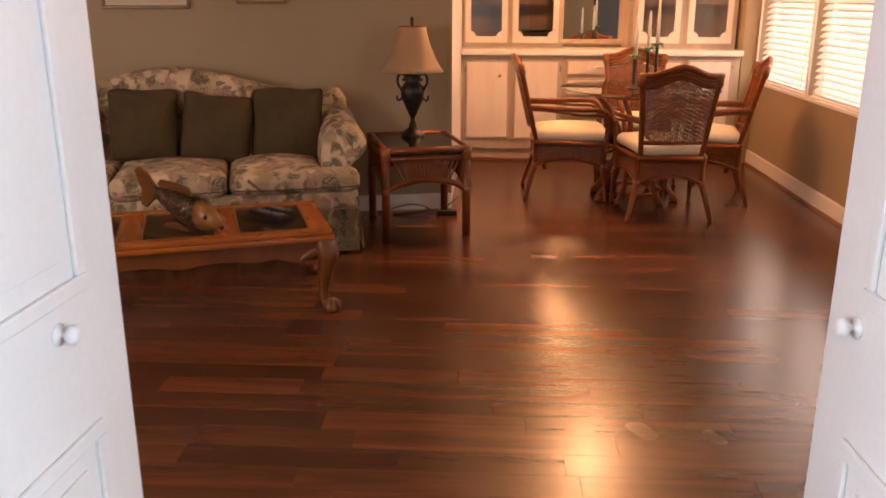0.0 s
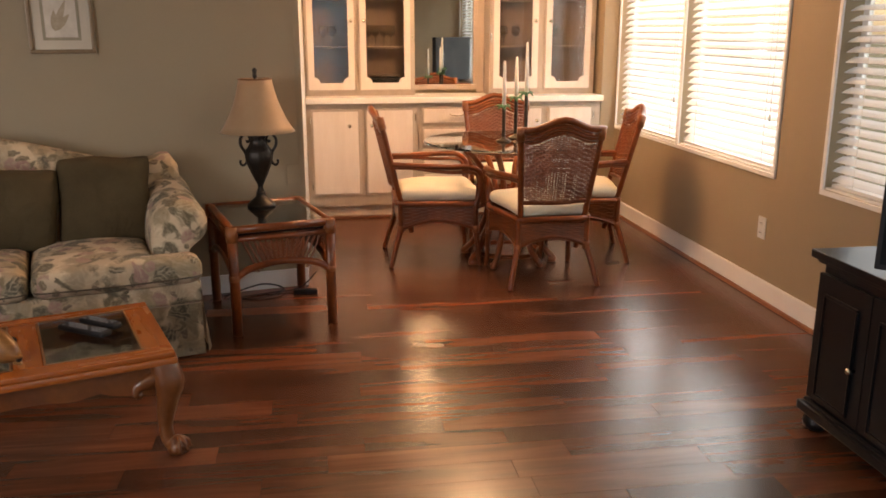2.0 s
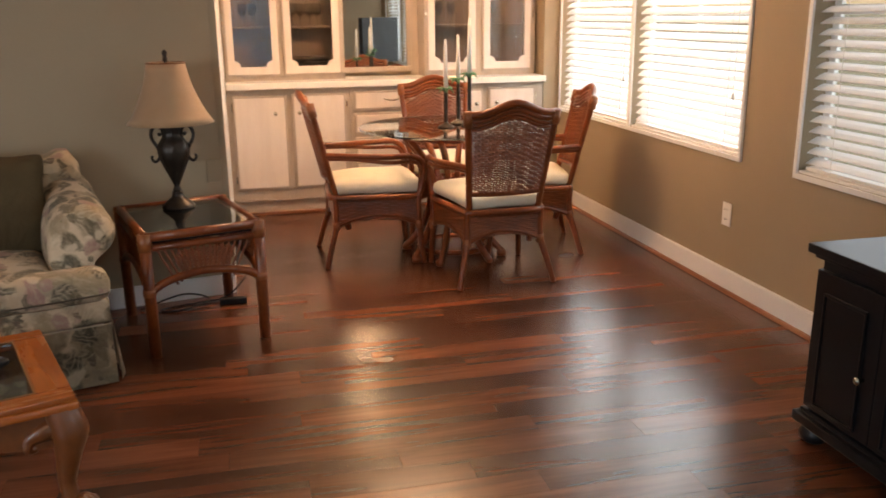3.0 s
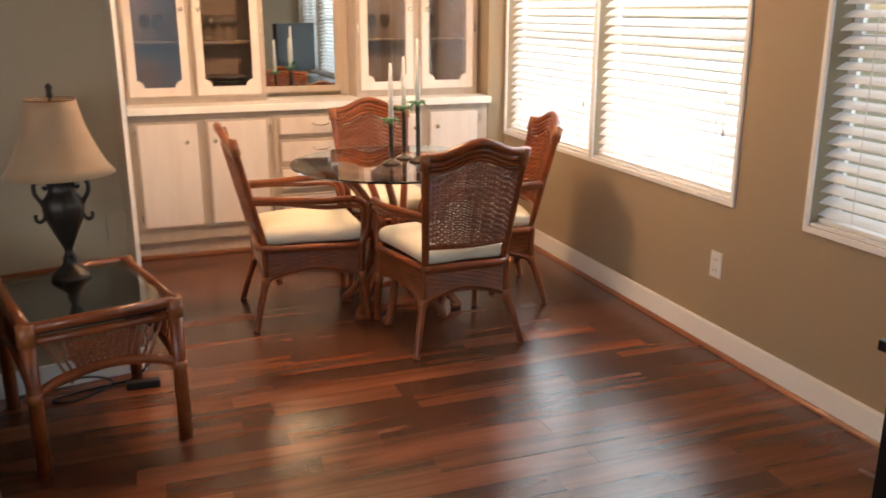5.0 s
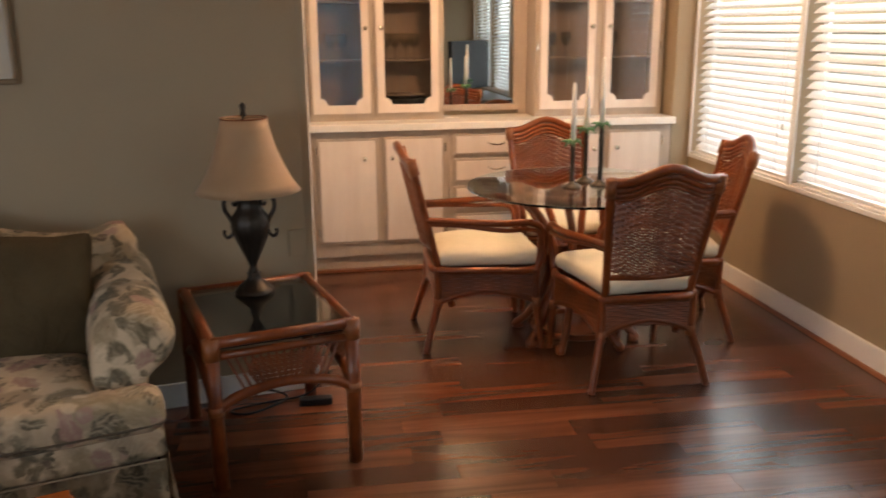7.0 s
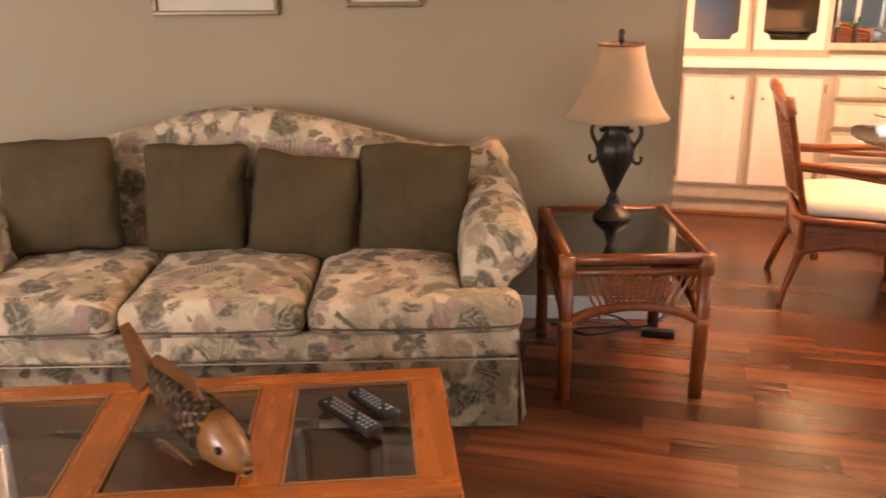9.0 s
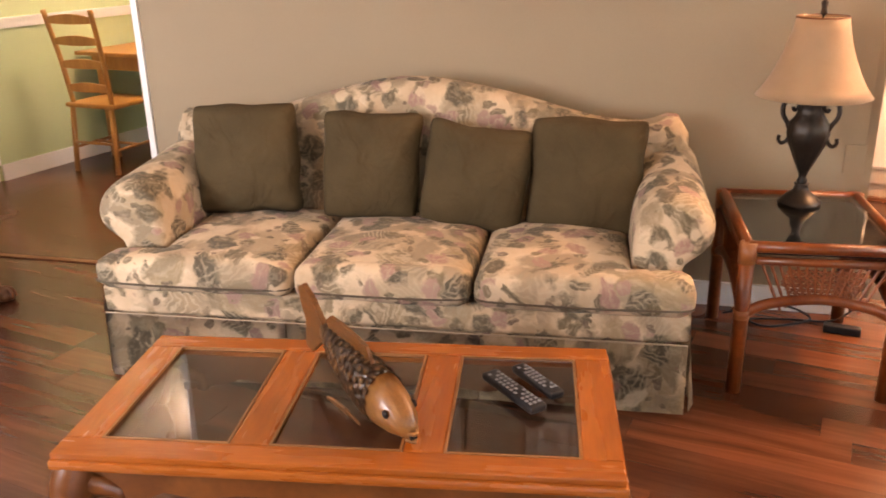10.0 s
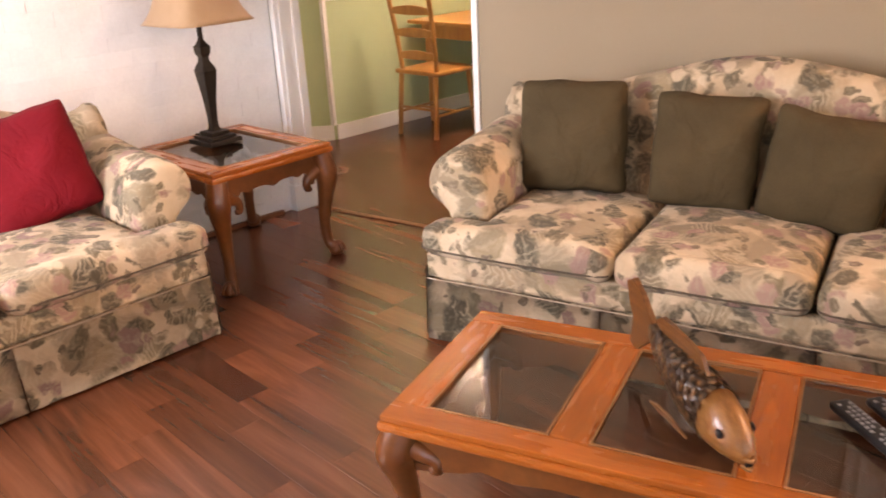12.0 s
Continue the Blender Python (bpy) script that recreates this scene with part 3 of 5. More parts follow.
def window(i, lo, hi):
    w = structure("window_%d" % i, boxes((2.74, lo, SILL, 2.76, hi, SILL + 0.04), (2.74, lo, HEAD - 0.04, 2.76, hi, HEAD), (2.74, lo, SILL + 0.04, 2.76, lo + 0.04, HEAD - 0.04),
                                         (2.74, hi - 0.04, SILL + 0.04, 2.76, hi, HEAD - 0.04), (2.74, lo + 0.04, 1.34, 2.76, hi - 0.04, 1.38)), WHITE, "white sash window behind closed blinds", "window")
    part("pane", boxes((2.749, lo + 0.04, SILL + 0.04, 2.752, hi - 0.04, 1.34), (2.749, lo + 0.04, 1.38, 2.752, hi - 0.04, HEAD - 0.04)), THIN, w).visible_shadow = False
    t = 0.024
    bm = boxes((2.638, lo - t, SILL - t, 2.65, hi + t, SILL), (2.638, lo - t, HEAD, 2.65, hi + t, HEAD + t), (2.638, lo - t, SILL, 2.65, lo, HEAD), (2.638, hi, SILL, 2.65, hi + t, HEAD), bevel=0.003)
    part("window_frame", bm, WHITE, w)
    part("window_sill", boxes((2.652, lo + 0.001, SILL + 0.001, 2.738, hi - 0.001, SILL + 0.012)), WHITE, w)
    b = thing("window_blind", pose(2.695, (lo + hi) / 2, 0), "white wooden slat blind lowered and tilted nearly shut", "blind", "window blinds")
    half = (hi - lo) / 2 - 0.012
    tilt = -40 if i < 3 else -27
    bm = bmesh.new()
    prof = [(-0.026, -0.0012), (0, 0.0012), (0.026, -0.0012), (0.026, 0.0012), (0, 0.0036), (-0.026, 0.0012)]
    ends = [[bm.verts.new((x, s * half, z)) for x, z in prof] for s in (-1, 1)]
    for k in range(6):
        j = (k + 1) % 6
        bm.faces.new((ends[0][k], ends[0][j], ends[1][j], ends[1][k]))
    bm.faces.new(ends[0][::-1])
    bm.faces.new(ends[1])
    first = part("slat", bm, SLAT, b)
    n = int((HEAD - SILL - 0.10) / 0.0445)
    for k in range(n):
        o = first if k == 0 else new("slat", first.data)
        o.parent = b
        o.matrix_basis = pose(0, 0, SILL + 0.055 + 0.0445 * k, 0, tilt + random.uniform(-1.2, 1.2), random.uniform(-0.08, 0.08))
    part("bottom_rail", boxes((-0.022, -half, SILL + 0.014, 0.022, half, SILL + 0.030), bevel=0.004), WHITE, b)
    part("headrail", boxes((-0.028, -half, HEAD - 0.05, 0.028, half, HEAD - 0.002), bevel=0.003), WHITE, b)
    for y in (-half * 0.72, half * 0.72):
        part("ladder_cord", tube([(-0.027, y, SILL + 0.02), (-0.027, y, HEAD - 0.05)], 0.0012, 5, curved=False), WHITE, b)
    part("pull_cord", tube([(-0.034, -half + 0.10, 0.98), (-0.034, -half + 0.10, HEAD - 0.05)], 0.0015, 5, curved=False), WHITE, b)
    part("cord_tassel", lathe([(0.003, 0), (0.008, 0.008), (0.006, 0.035), (0.002, 0.04)], 10, at=(-0.034, -half + 0.10, 0.94)), WHITE, b, "", True)


for i, (lo, hi) in enumerate(WIN):
    window(i + 1, lo, hi)


def door_leaf(n, m, side):
    d = tagged(thing("door_%d" % n, m, "white moulded panel door standing open", "door"), kind="structure")
    part("leaf", boxes((-0.02, 0, 0.012, 0.02, 0.60, 2.03), bevel=0.003), WHITE, d)
    for z0, z1 in ((0.16, 0.80), (0.98, 1.90)):
        for s in (-1, 1):
            x = s * 0.0205
            bm = bmesh.new()
            for dims in ((0.09, z0, 0.51, z0 + 0.022), (0.09, z1 - 0.022, 0.51, z1), (0.09, z0 + 0.022, 0.112, z1 - 0.022), (0.488, z0 + 0.022, 0.51, z1 - 0.022)):
                box(bm, min(x, x + s * 0.007), dims[0], dims[1], max(x, x + s * 0.007), dims[2], dims[3], 0.003)
            part("panel_moulding", bm, WHITE, d)
            part("raised_panel", boxes((min(x, x + s * 0.004), 0.14, z0 + 0.05, max(x, x + s * 0.004), 0.46, z1 - 0.05), bevel=0.0015), WHITE, d)
    for s in (-1, 1):
        bm = lathe([(0.014, 0), (0.014, 0.003), (0.005, 0.006), (0.005, 0.010), (0.012, 0.015), (0.013, 0.021), (0.007, 0.026)], 20)
        bm.transform(Matrix.Translation((s * 0.02, 0.44 if side > 0 else 0.52, 0.945)) @ Matrix.Rotation(radians(90 * s), 4, "Y"))
        part("door_knob", bm, WHITE, d, "", True)
    return d


door_leaf(1, pose(-0.052, 0.43, 0, 0, 0, -2.6), 1)
door_leaf(2, pose(0.996, 0.43, 0, 0, 0, 2.2), -1)
structure("trim_doorway", boxes((-0.16, 0.42, 0, -0.085, 0.436, 2.13), (1.025, 0.42, 0, 1.10, 0.436, 2.13), (-0.085, 0.42, 2.055, 1.025, 0.436, 2.13)), WHITE, "white doorway casing", "trim")

# ---- dining alcove ----
def knob(x, y, z, parent, r=0.014):
    bm = lathe([(r * 0.7, 0), (r * 0.4, 0.006), (r * 0.4, 0.012), (r, 0.018), (r * 0.95, 0.026), (r * 0.4, 0.030)], 14)
    bm.transform(Matrix.Translation((x, y, z)) @ Matrix.Rotation(radians(90), 4, "X"))
    return part("knob", bm, BRASS, parent, "small brushed metal knob", True)


def cabinet_door(parent, x0, x1, z0, z1, y, knob_x=None, knob_z=None, hinge=None):
    d = part("door", boxes((x0, y - 0.018, z0, x1, y - 0.001, z1), bevel=0.003), CABEDGE, parent)
    part("door_panel", boxes((x0 + 0.014, y - 0.023, z0 + 0.014, x1 - 0.014, y - 0.0185, z1 - 0.014), bevel=0.002), CABINET, d, "whitewashed panel")
    if knob_x:
        knob(knob_x, y - 0.023, knob_z, d)
    if hinge:
        for hz in (z0 + 0.07, z1 - 0.07):
            part("hinge", tube([(hinge, y - 0.014, hz - 0.025), (hinge, y - 0.014, hz + 0.025)], 0.006, 8, curved=False), BRASS, d)
    return d


FACE = 7.06
base_units = []
for label, x0, x1, kind in (("whitewashed base cabinet with two doors", 0.252, 1.088, "doors"), ("whitewashed base cabinet with a stack of drawers", 1.09, 1.668, "drawers"), ("whitewashed base cabinet with two narrow doors", 1.67, 2.515, "narrow")):
    c = thing("base_cabinet", pose(0, 0, 0), label, "cabinet", "hutch cabinets")
    part("carcass", boxes((x0, FACE, 0.10, x1, 7.465, 0.872)), CABEDGE, c)
    part("plinth", boxes((x0, FACE + 0.03, 0.0, x1, 7.46, 0.099)), CABEDGE, c)
    if kind == "doors":
        cabinet_door(c, 0.288, 0.650, 0.185, 0.830, FACE, 0.570, 0.71, 0.284)
        cabinet_door(c, 0.688, 1.058, 0.185, 0.835, FACE, 0.735, 0.71, 1.064)
    elif kind == "drawers":
        for z0, z1 in ((0.712, 0.842), (0.545, 0.69), (0.37, 0.52), (0.185, 0.345)):
            d = part("drawer", boxes((1.118, FACE - 0.018, z0, 1.642, FACE - 0.001, z1), bevel=0.003), CABEDGE, c)
            part("drawer_panel", boxes((1.132, FACE - 0.023, z0 + 0.014, 1.628, FACE - 0.0185, z1 - 0.014), bevel=0.002), CABINET, d, "whitewashed drawer front")
            part("pull", tube([(1.33, FACE - 0.022, z1 - 0.055), (1.335, FACE - 0.045, z1 - 0.058), (1.38, FACE - 0.05, z1 - 0.066), (1.425, FACE - 0.045, z1 - 0.058), (1.43, FACE - 0.022, z1 - 0.055)], 0.005, 8), BRASS, d, "curved metal pull", True)
    else:
        cabinet_door(c, 1.70, 2.055, 0.185, 0.835, FACE, 2.00, 0.73)
        cabinet_door(c, 2.095, 2.450, 0.185, 0.840, FACE, 2.15, 0.735, 2.456)
tagged(part("toe_moulding", boxes((0.252, FACE - 0.012, 0.0, 2.515, FACE + 0.028, 0.018), bevel=0.004), QUARTER), "stained shoe moulding under the hutch", "moulding")
tagged(part("countertop", boxes((0.252, 7.01, 0.874, 2.525, 7.466, 0.918), bevel=0.006), COUNTER), "cream laminate countertop on the hutch", "countertop")

UP = 7.22


def glass_outline(x0, x1, z0, z1, c=0.042):
    """A panel opening whose corners are scooped inwards."""
    pts = []
    for cx, cz, a0 in ((x0, z0, 90), (x1, z0, 180), (x1, z1, 270), (x0, z1, 0)):
        arc = [(cx + c * math.cos(radians(a0 - k * 15)), cz + c * math.sin(radians(a0 - k * 15))) for k in range(7)]
        pts += arc
    return pts


def glazed_door(parent, x0, x1, z0, z1, knob_x, hinge):
    d = part("door", boxes((x0, UP - 0.016, z0, x1, UP - 0.001, z0 + 0.012), (x0, UP - 0.016, z1 - 0.012, x1, UP - 0.001, z1), (x0, UP - 0.016, z0 + 0.012, x0 + 0.012, UP - 0.001, z1 - 0.012), (x1 - 0.012, UP - 0.016, z0 + 0.012, x1, UP - 0.001, z1 - 0.012)), CABEDGE, parent)
    inner = glass_outline(x0 + 0.058, x1 - 0.058, z0 + 0.062, z1 - 0.062)
    n = len(inner)
    bm = bmesh.new()
    rings = []
    ox0, ox1, oz0, oz1 = x0 + 0.012, x1 - 0.012, z0 + 0.012, z1 - 0.012
    outer = []
    for q, (x, z) in enumerate(inner):
        corner, k = divmod(q, 7)
        px, pz = (ox0 if corner in (0, 3) else ox1), (oz0 if corner < 2 else oz1)
        along_side = (k < 3) if corner in (0, 2) else (k > 3)
        outer.append((px, pz) if k == 3 else ((px, z) if along_side else (x, pz)))
    for y in (UP - 0.021, UP - 0.002):
        rings.append(([bm.verts.new((x, y, z)) for x, z in outer], [bm.verts.new((x, y, z)) for x, z in inner]))
    for i in range(n):
        j = (i + 1) % n
        bm.faces.new((rings[0][0][i], rings[0][0][j], rings[0][1][j], rings[0][1][i]))
        bm.faces.new((rings[1][0][j], rings[1][0][i], rings[1][1][i], rings[1][1][j]))
        bm.faces.new((rings[0][1][i], rings[0][1][j], rings[1][1][j], rings[1][1][i]))
        bm.faces.new((rings[0][0][j], rings[0][0][i], rings[1][0][i], rings[1][0][j]))
    part("door_frame", bm, CABINET, d, "whitewashed frame with scooped corners")
    g = part("glass_pane", boxes((x0 + 0.05, UP - 0.012, z0 + 0.05, x1 - 0.05, UP - 0.009, z1 - 0.05)), THIN, d)
    g.visible_shadow = False
    knob(knob_x, UP - 0.021, 1.47, d)
    for hz in (z0 + 0.40, z0 + 0.9):
        part("hinge", tube([(hinge, UP - 0.012, hz - 0.025), (hinge, UP - 0.012, hz + 0.025)], 0.005, 8, curved=False), BRASS, d)


for label, x0, x1, doors in (("whitewashed glass-fronted china cabinet with glasses inside", 0.252, 1.085, ((0.268, 0.640, 0.604, 0.264), (0.660, 1.062, 0.70, 1.067))),
                             ("whitewashed glass-fronted china cabinet beside the window", 1.665, 2.505, ((1.682, 2.055, 2.018, 1.678), (2.095, 2.475, 2.135, 2.480)))):
    c = thing("china_cabinet", pose(0, 0, 0), label, "cabinet", "china cabinets")
    part("carcass", boxes((x0, UP + 0.018, 0.9185, x0 + 0.016, 7.465, 2.25), (x1 - 0.016, UP + 0.018, 0.9185, x1, 7.465, 2.25), (x0 + 0.016, UP + 0.018, 2.234, x1 - 0.016, 7.465, 2.25), (x0 + 0.016, UP + 0.018, 0.9185, x1 - 0.016, 7.465, 0.945)), CABEDGE, c)
    part("face_frame", boxes((x0, UP, 0.9185, x1, UP + 0.0175, 0.962), (x0, UP, 2.2, x1, UP + 0.0175, 2.25), (x0, UP, 0.962, x0 + 0.03, UP + 0.0175, 2.2), (x1 - 0.035, UP, 0.962, x1, UP + 0.0175, 2.2),
                             (doors[0][1] - 0.012, UP, 0.962, doors[1][0] + 0.012, UP + 0.0175, 2.2)), CABEDGE, c)
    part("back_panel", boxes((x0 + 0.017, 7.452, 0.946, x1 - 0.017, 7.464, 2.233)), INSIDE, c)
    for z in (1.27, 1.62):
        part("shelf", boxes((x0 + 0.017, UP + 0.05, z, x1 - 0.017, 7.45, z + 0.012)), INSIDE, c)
    for dx0, dx1, kx, hx in doors:
        glazed_door(c, dx0, dx1, 0.953, 2.21, kx, hx)

# glassware on the shelves
goblet = part("wine_glass", lathe([(0.028, 0), (0.028, 0.003), (0.004, 0.008), (0.004, 0.06), (0.026, 0.085), (0.034, 0.12), (0.029, 0.155), (0.027, 0.155), (0.031, 0.12), (0.024, 0.09), (0.004, 0.075)], 16), THIN, None, "", True)
tagged(goblet, "clear stemmed wine glass on the cabinet shelf", "wine glass", "glassware")
goblet.matrix_basis = pose(0.40, 7.33, 1.283)
for x, y, z in ((0.47, 7.36, 1.283), (0.74, 7.33, 1.283), (0.80, 7.37, 1.283), (0.86, 7.32, 1.283), (0.92, 7.36, 1.283), (1.80, 7.34, 1.283), (1.9, 7.36, 1.283), (2.2, 7.33, 1.283), (0.42, 7.34, 1.633), (0.80, 7.35, 1.633)):
    copy_thing(goblet, pose(x, y, z))
tagged(part("serving_dish", lathe([(0.06, 0), (0.07, 0.004), (0.11, 0.05), (0.135, 0.098), (0.132, 0.102), (0.10, 0.06), (0.04, 0.014)], 28, at=(0.86, 7.33, 0.946)), IRON, None, "", True), "low dark serving dish in the china cabinet", "dish")
tagged(part("serving_plate", lathe([(0.06, 0), (0.07, 0.004), (0.12, 0.016), (0.119, 0.020), (0.05, 0.008)], 28, at=(0.86, 7.33, 1.052)), INSIDE, None, "", True), "plate stacked on the serving dish", "plate")

m = thing("wall_mirror", pose(0, 0, 0), "large framed mirror between the china cabinets", "mirror")
part("mirror_glass", boxes((1.11, 7.446, 0.985, 1.575, 7.452, 2.1)), MIRROR, m)
part("mirror_frame", boxes((1.087, 7.43, 0.945, 1.61, 7.4655, 0.984), (1.087, 7.43, 2.101, 1.61, 7.4655, 2.14), (1.087, 7.43, 0.985, 1.109, 7.4655, 2.10), (1.576, 7.43, 0.985, 1.61, 7.4655, 2.10), bevel=0.004), CABEDGE, m)
tagged(part("mirror_backboard", boxes((1.611, 7.44, 0.9185, 1.664, 7.466, 2.25)), CABEDGE), "taupe filler panel beside the mirror", "panel")

# dining table
DT = (1.50, 5.76)
t = thing("dining_table", pose(*DT, 0), "round glass-topped dining table on a bent rattan pedestal", "table")
bm = lathe([(0.522, 0.735), (0.529, 0.738), (0.530, 0.742), (0.524, 0.747)], 72)
part("glass_top", bm, SMOKED, t, "thick clear glass top with a polished edge", False).visible_shadow = False
bm = tube([(0.30 * math.cos(a), 0.30 * math.sin(a), 0.712) for a in [k * math.pi / 12 for k in range(25)]], 0.021, 10, curved=False)
part("top_ring", bm, RATTAN, t, "", True)
for k in range(4):
    for s in (-0.10, 0.10):
        a = radians(45 + 90 * k)
        c, sn = math.cos(a), math.sin(a)
        pts = [(r * c - s * o * sn, r * sn + s * o * c, z) for r, z, o in ((0.29, 0.70, 1.0), (0.19, 0.58, 0.7), (0.125, 0.42, 0.45), (0.135, 0.26, 0.5), (0.21, 0.10, 0.7), (0.285, 0.02, 0.85), (0.26, 0.018, 0.6))]
        part("pedestal_pole", tube(pts, 0.019, 9), RATTAN, t, "", True)
part("waist_ring", tube([(0.13 * math.cos(a), 0.13 * math.sin(a), 0.42) for a in [k * math.pi / 10 for k in range(21)]], 0.014, 8, curved=False), RATTAN, t, "", True)
part("foot_ring", tube([(0.20 * math.cos(a), 0.20 * math.sin(a), 0.05) for a in [k * math.pi / 12 for k in range(25)]], 0.014, 8, curved=False), RATTAN, t, "", True)


def back_at(z, u):
    """A point of the chair's leaning back: u from -1 to 1 across."""
    k = (z - 0.40) / 0.52
    return Vector((u * (0.185 + 0.045 * k), -0.215 - 0.125 * k - 0.03 * (1 - u * u), z))


def top_at(u):
    return 0.895 + 0.05 * (math.cos(min(1, abs(u) / 0.8) * math.pi) + 1) / 2 - 0.005 * abs(u)


def dining_chair(m):
    c = thing("dining_chair", m, "rattan armchair with woven back and cream seat cushion", "chair", "chairs round the dining table")
    # woven back
    bm = bmesh.new()
    for i in range(1, 26):
        u = -1 + 2 * i / 26
        top = top_at(u) - 0.085
        tube([back_at(0.49 + (top - 0.49) * k / 4, u) + Vector((0, 0.004 * (-1) ** (i + k), 0)) for k in range(5)], 0.0038, 4, bm, True, 2)
    z = 0.50
    row = 0
    while z < 0.92:
        pts = []
        for k in range(25):
            u = -0.97 + 1.94 * k / 24
            zz = z + 0.05 * abs(u) - 0.03 + 0.004 * math.sin(k * math.pi / 2)
            if zz < top_at(u) - 0.078 and zz > 0.487:
                pts.append(back_at(zz, u) + Vector((0, 0.005 * (-1) ** (k + row), 0)))
            elif len(pts) > 1:
                tube(pts, 0.0061, 4, bm, False)
                pts = []
        if len(pts) > 1:
            tube(pts, 0.0061, 4, bm, False)
        z += 0.0122
        row += 1
    part("woven_back", bm, WICKER, c, "herringbone woven rattan panel")["kind"] = "stuff"
    for s in (-1, 1):
        part("back_post", tube([back_at(0.20, s) + Vector((0, 0.02, 0)), back_at(0.42, s), back_at(0.66, s), back_at(0.885, s)], 0.0165, 9), RATTAN, c, "", True)
        part("corner_wrap", tube([back_at(0.835, s), back_at(0.905, s * 0.985)], 0.0235, 10, curved=False), WRAP, c, "pale rattan binding", True)
    part("top_rail", tube([back_at(top_at(-1 + k / 6) , -1 + k / 6) for k in range(13)], 0.019, 9, curved=False), RATTAN, c, "", True)
    for drop, thick in ((0.031, 0.0125), (0.053, 0.0105), (0.072, 0.0095)):
        part("inner_top_rail", tube([back_at(top_at(-0.93 + 1.86 * k / 12) - drop, -0.93 + 1.86 * k / 12) + Vector((0, 0.004, 0)) for k in range(13)], thick, 8, curved=False), RATTAN, c, "", True)
    part("back_bottom_rail", tube([back_at(0.485, -1), back_at(0.485, 0), back_at(0.485, 1)], 0.013, 8), RATTAN, c, "", True)
    # seat frame and skirt
    corners = [(-0.20, -0.22), (0.20, -0.22), (0.255, 0.235), (-0.255, 0.235)]
    ring = [(-0.195, -0.22, 0.385), (0, -0.235, 0.385), (0.195, -0.22, 0.385), (0.235, 0.0, 0.385), (0.255, 0.22, 0.385), (0, 0.27, 0.385), (-0.255, 0.22, 0.385), (-0.235, 0.0, 0.385), (-0.195, -0.22, 0.385)]
    part("seat_frame", tube(ring, 0.018, 9, None, True, 4), RATTAN, c, "", True)
    bm = bmesh.new()
    for (ax, ay), (bx, by) in zip(corners, corners[1:] + corners[:1]):
        for r in range(13):
            tube([(ax + (bx - ax) * k / 10, ay + (by - ay) * k / 10, 0.374 - 0.0122 * r * (1 - 0.30 * math.sin(math.pi * k / 10) * (r / 12)) + 0.0022 * (-1) ** (k + r)) for k in range(11)], 0.0078, 5, bm, False)
        for k in range(1, 10):
            x, y = ax + (bx - ax) * k / 10, ay + (by - ay) * k / 10
            low = 0.372 - 0.132 * (1 - 0.36 * math.sin(math.pi * k / 10))
            tube([(x, y, low), (x, y, 0.376)], 0.0045, 4, bm, False)
        part("arched_stretcher", tube([(ax, ay, 0.225), (ax + (bx - ax) * 0.2, ay + (by - ay) * 0.2, 0.262), ((ax + bx) / 2, (ay + by) / 2, 0.285), (ax + (bx - ax) * 0.8, ay + (by - ay) * 0.8, 0.262), (bx, by, 0.225)], 0.011, 8), RATTAN, c, "", True)
    part("woven_skirt", bm, WICKER, c, "woven rattan skirt")["kind"] = "stuff"
    for (x, y), (fx, fy) in zip(corners, ((-0.255, -0.285), (0.255, -0.285), (0.262, 0.262), (-0.262, 0.262))):
        part("leg", tube([(x, y, 0.40), (x, y, 0.24), ((x + fx) / 2, (y + fy) / 2, 0.12), (fx, fy, 0.0)], [0.0165, 0.0175, 0.016, 0.014], 9), RATTAN, c, "", True)
        part("leg_wrap", tube([(x, y, 0.205), (x, y, 0.25)], 0.0205, 9, curved=False), WRAP, c, "pale rattan binding", True)
    for s in (-1, 1):
        for dz, dx in ((0, 0), (-0.032, -0.004)):
            arm = [back_at(0.625 + dz * 0.6, s), (s * 0.235, -0.12, 0.618 + dz * 0.5), (s * 0.285, 0.06, 0.615 + dz), (s * (0.285 + dx), 0.20, 0.612 + dz), (s * (0.272 + dx), 0.262 + dz * 0.6, 0.56 + dz * 0.4), (s * (0.258 + dx), 0.262 + dz * 0.5, 0.46), (s * 0.255, 0.235, 0.39)]
            part("arm", tube(arm, 0.0165 if dz == 0 else 0.011, 9), RATTAN, c, "", True)
    # cushion
    bm = soft_box(-0.226, -0.225, 0.396, 0.226, 0.272, 0.468, 0.036, 0.036, 3, 14, 0.005)
    for v in bm.verts:
        v.co.x *= 1 + 0.14 * (v.co.y / 0.26)
    part("seat_cushion", bm, CREAM, c, "cream cloth seat cushion", True)
    return c


ch = dining_chair(pose(1.60, 5.345, 0, 0, 0, 2))
copy_thing(ch, pose(1.03, 5.87, 0, 0, 0, -90))
copy_thing(ch, pose(1.97, 5.82, 0, 0, 0, 80))
copy_thing(ch, pose(1.61, 6.42, 0, 0, 0, 178))


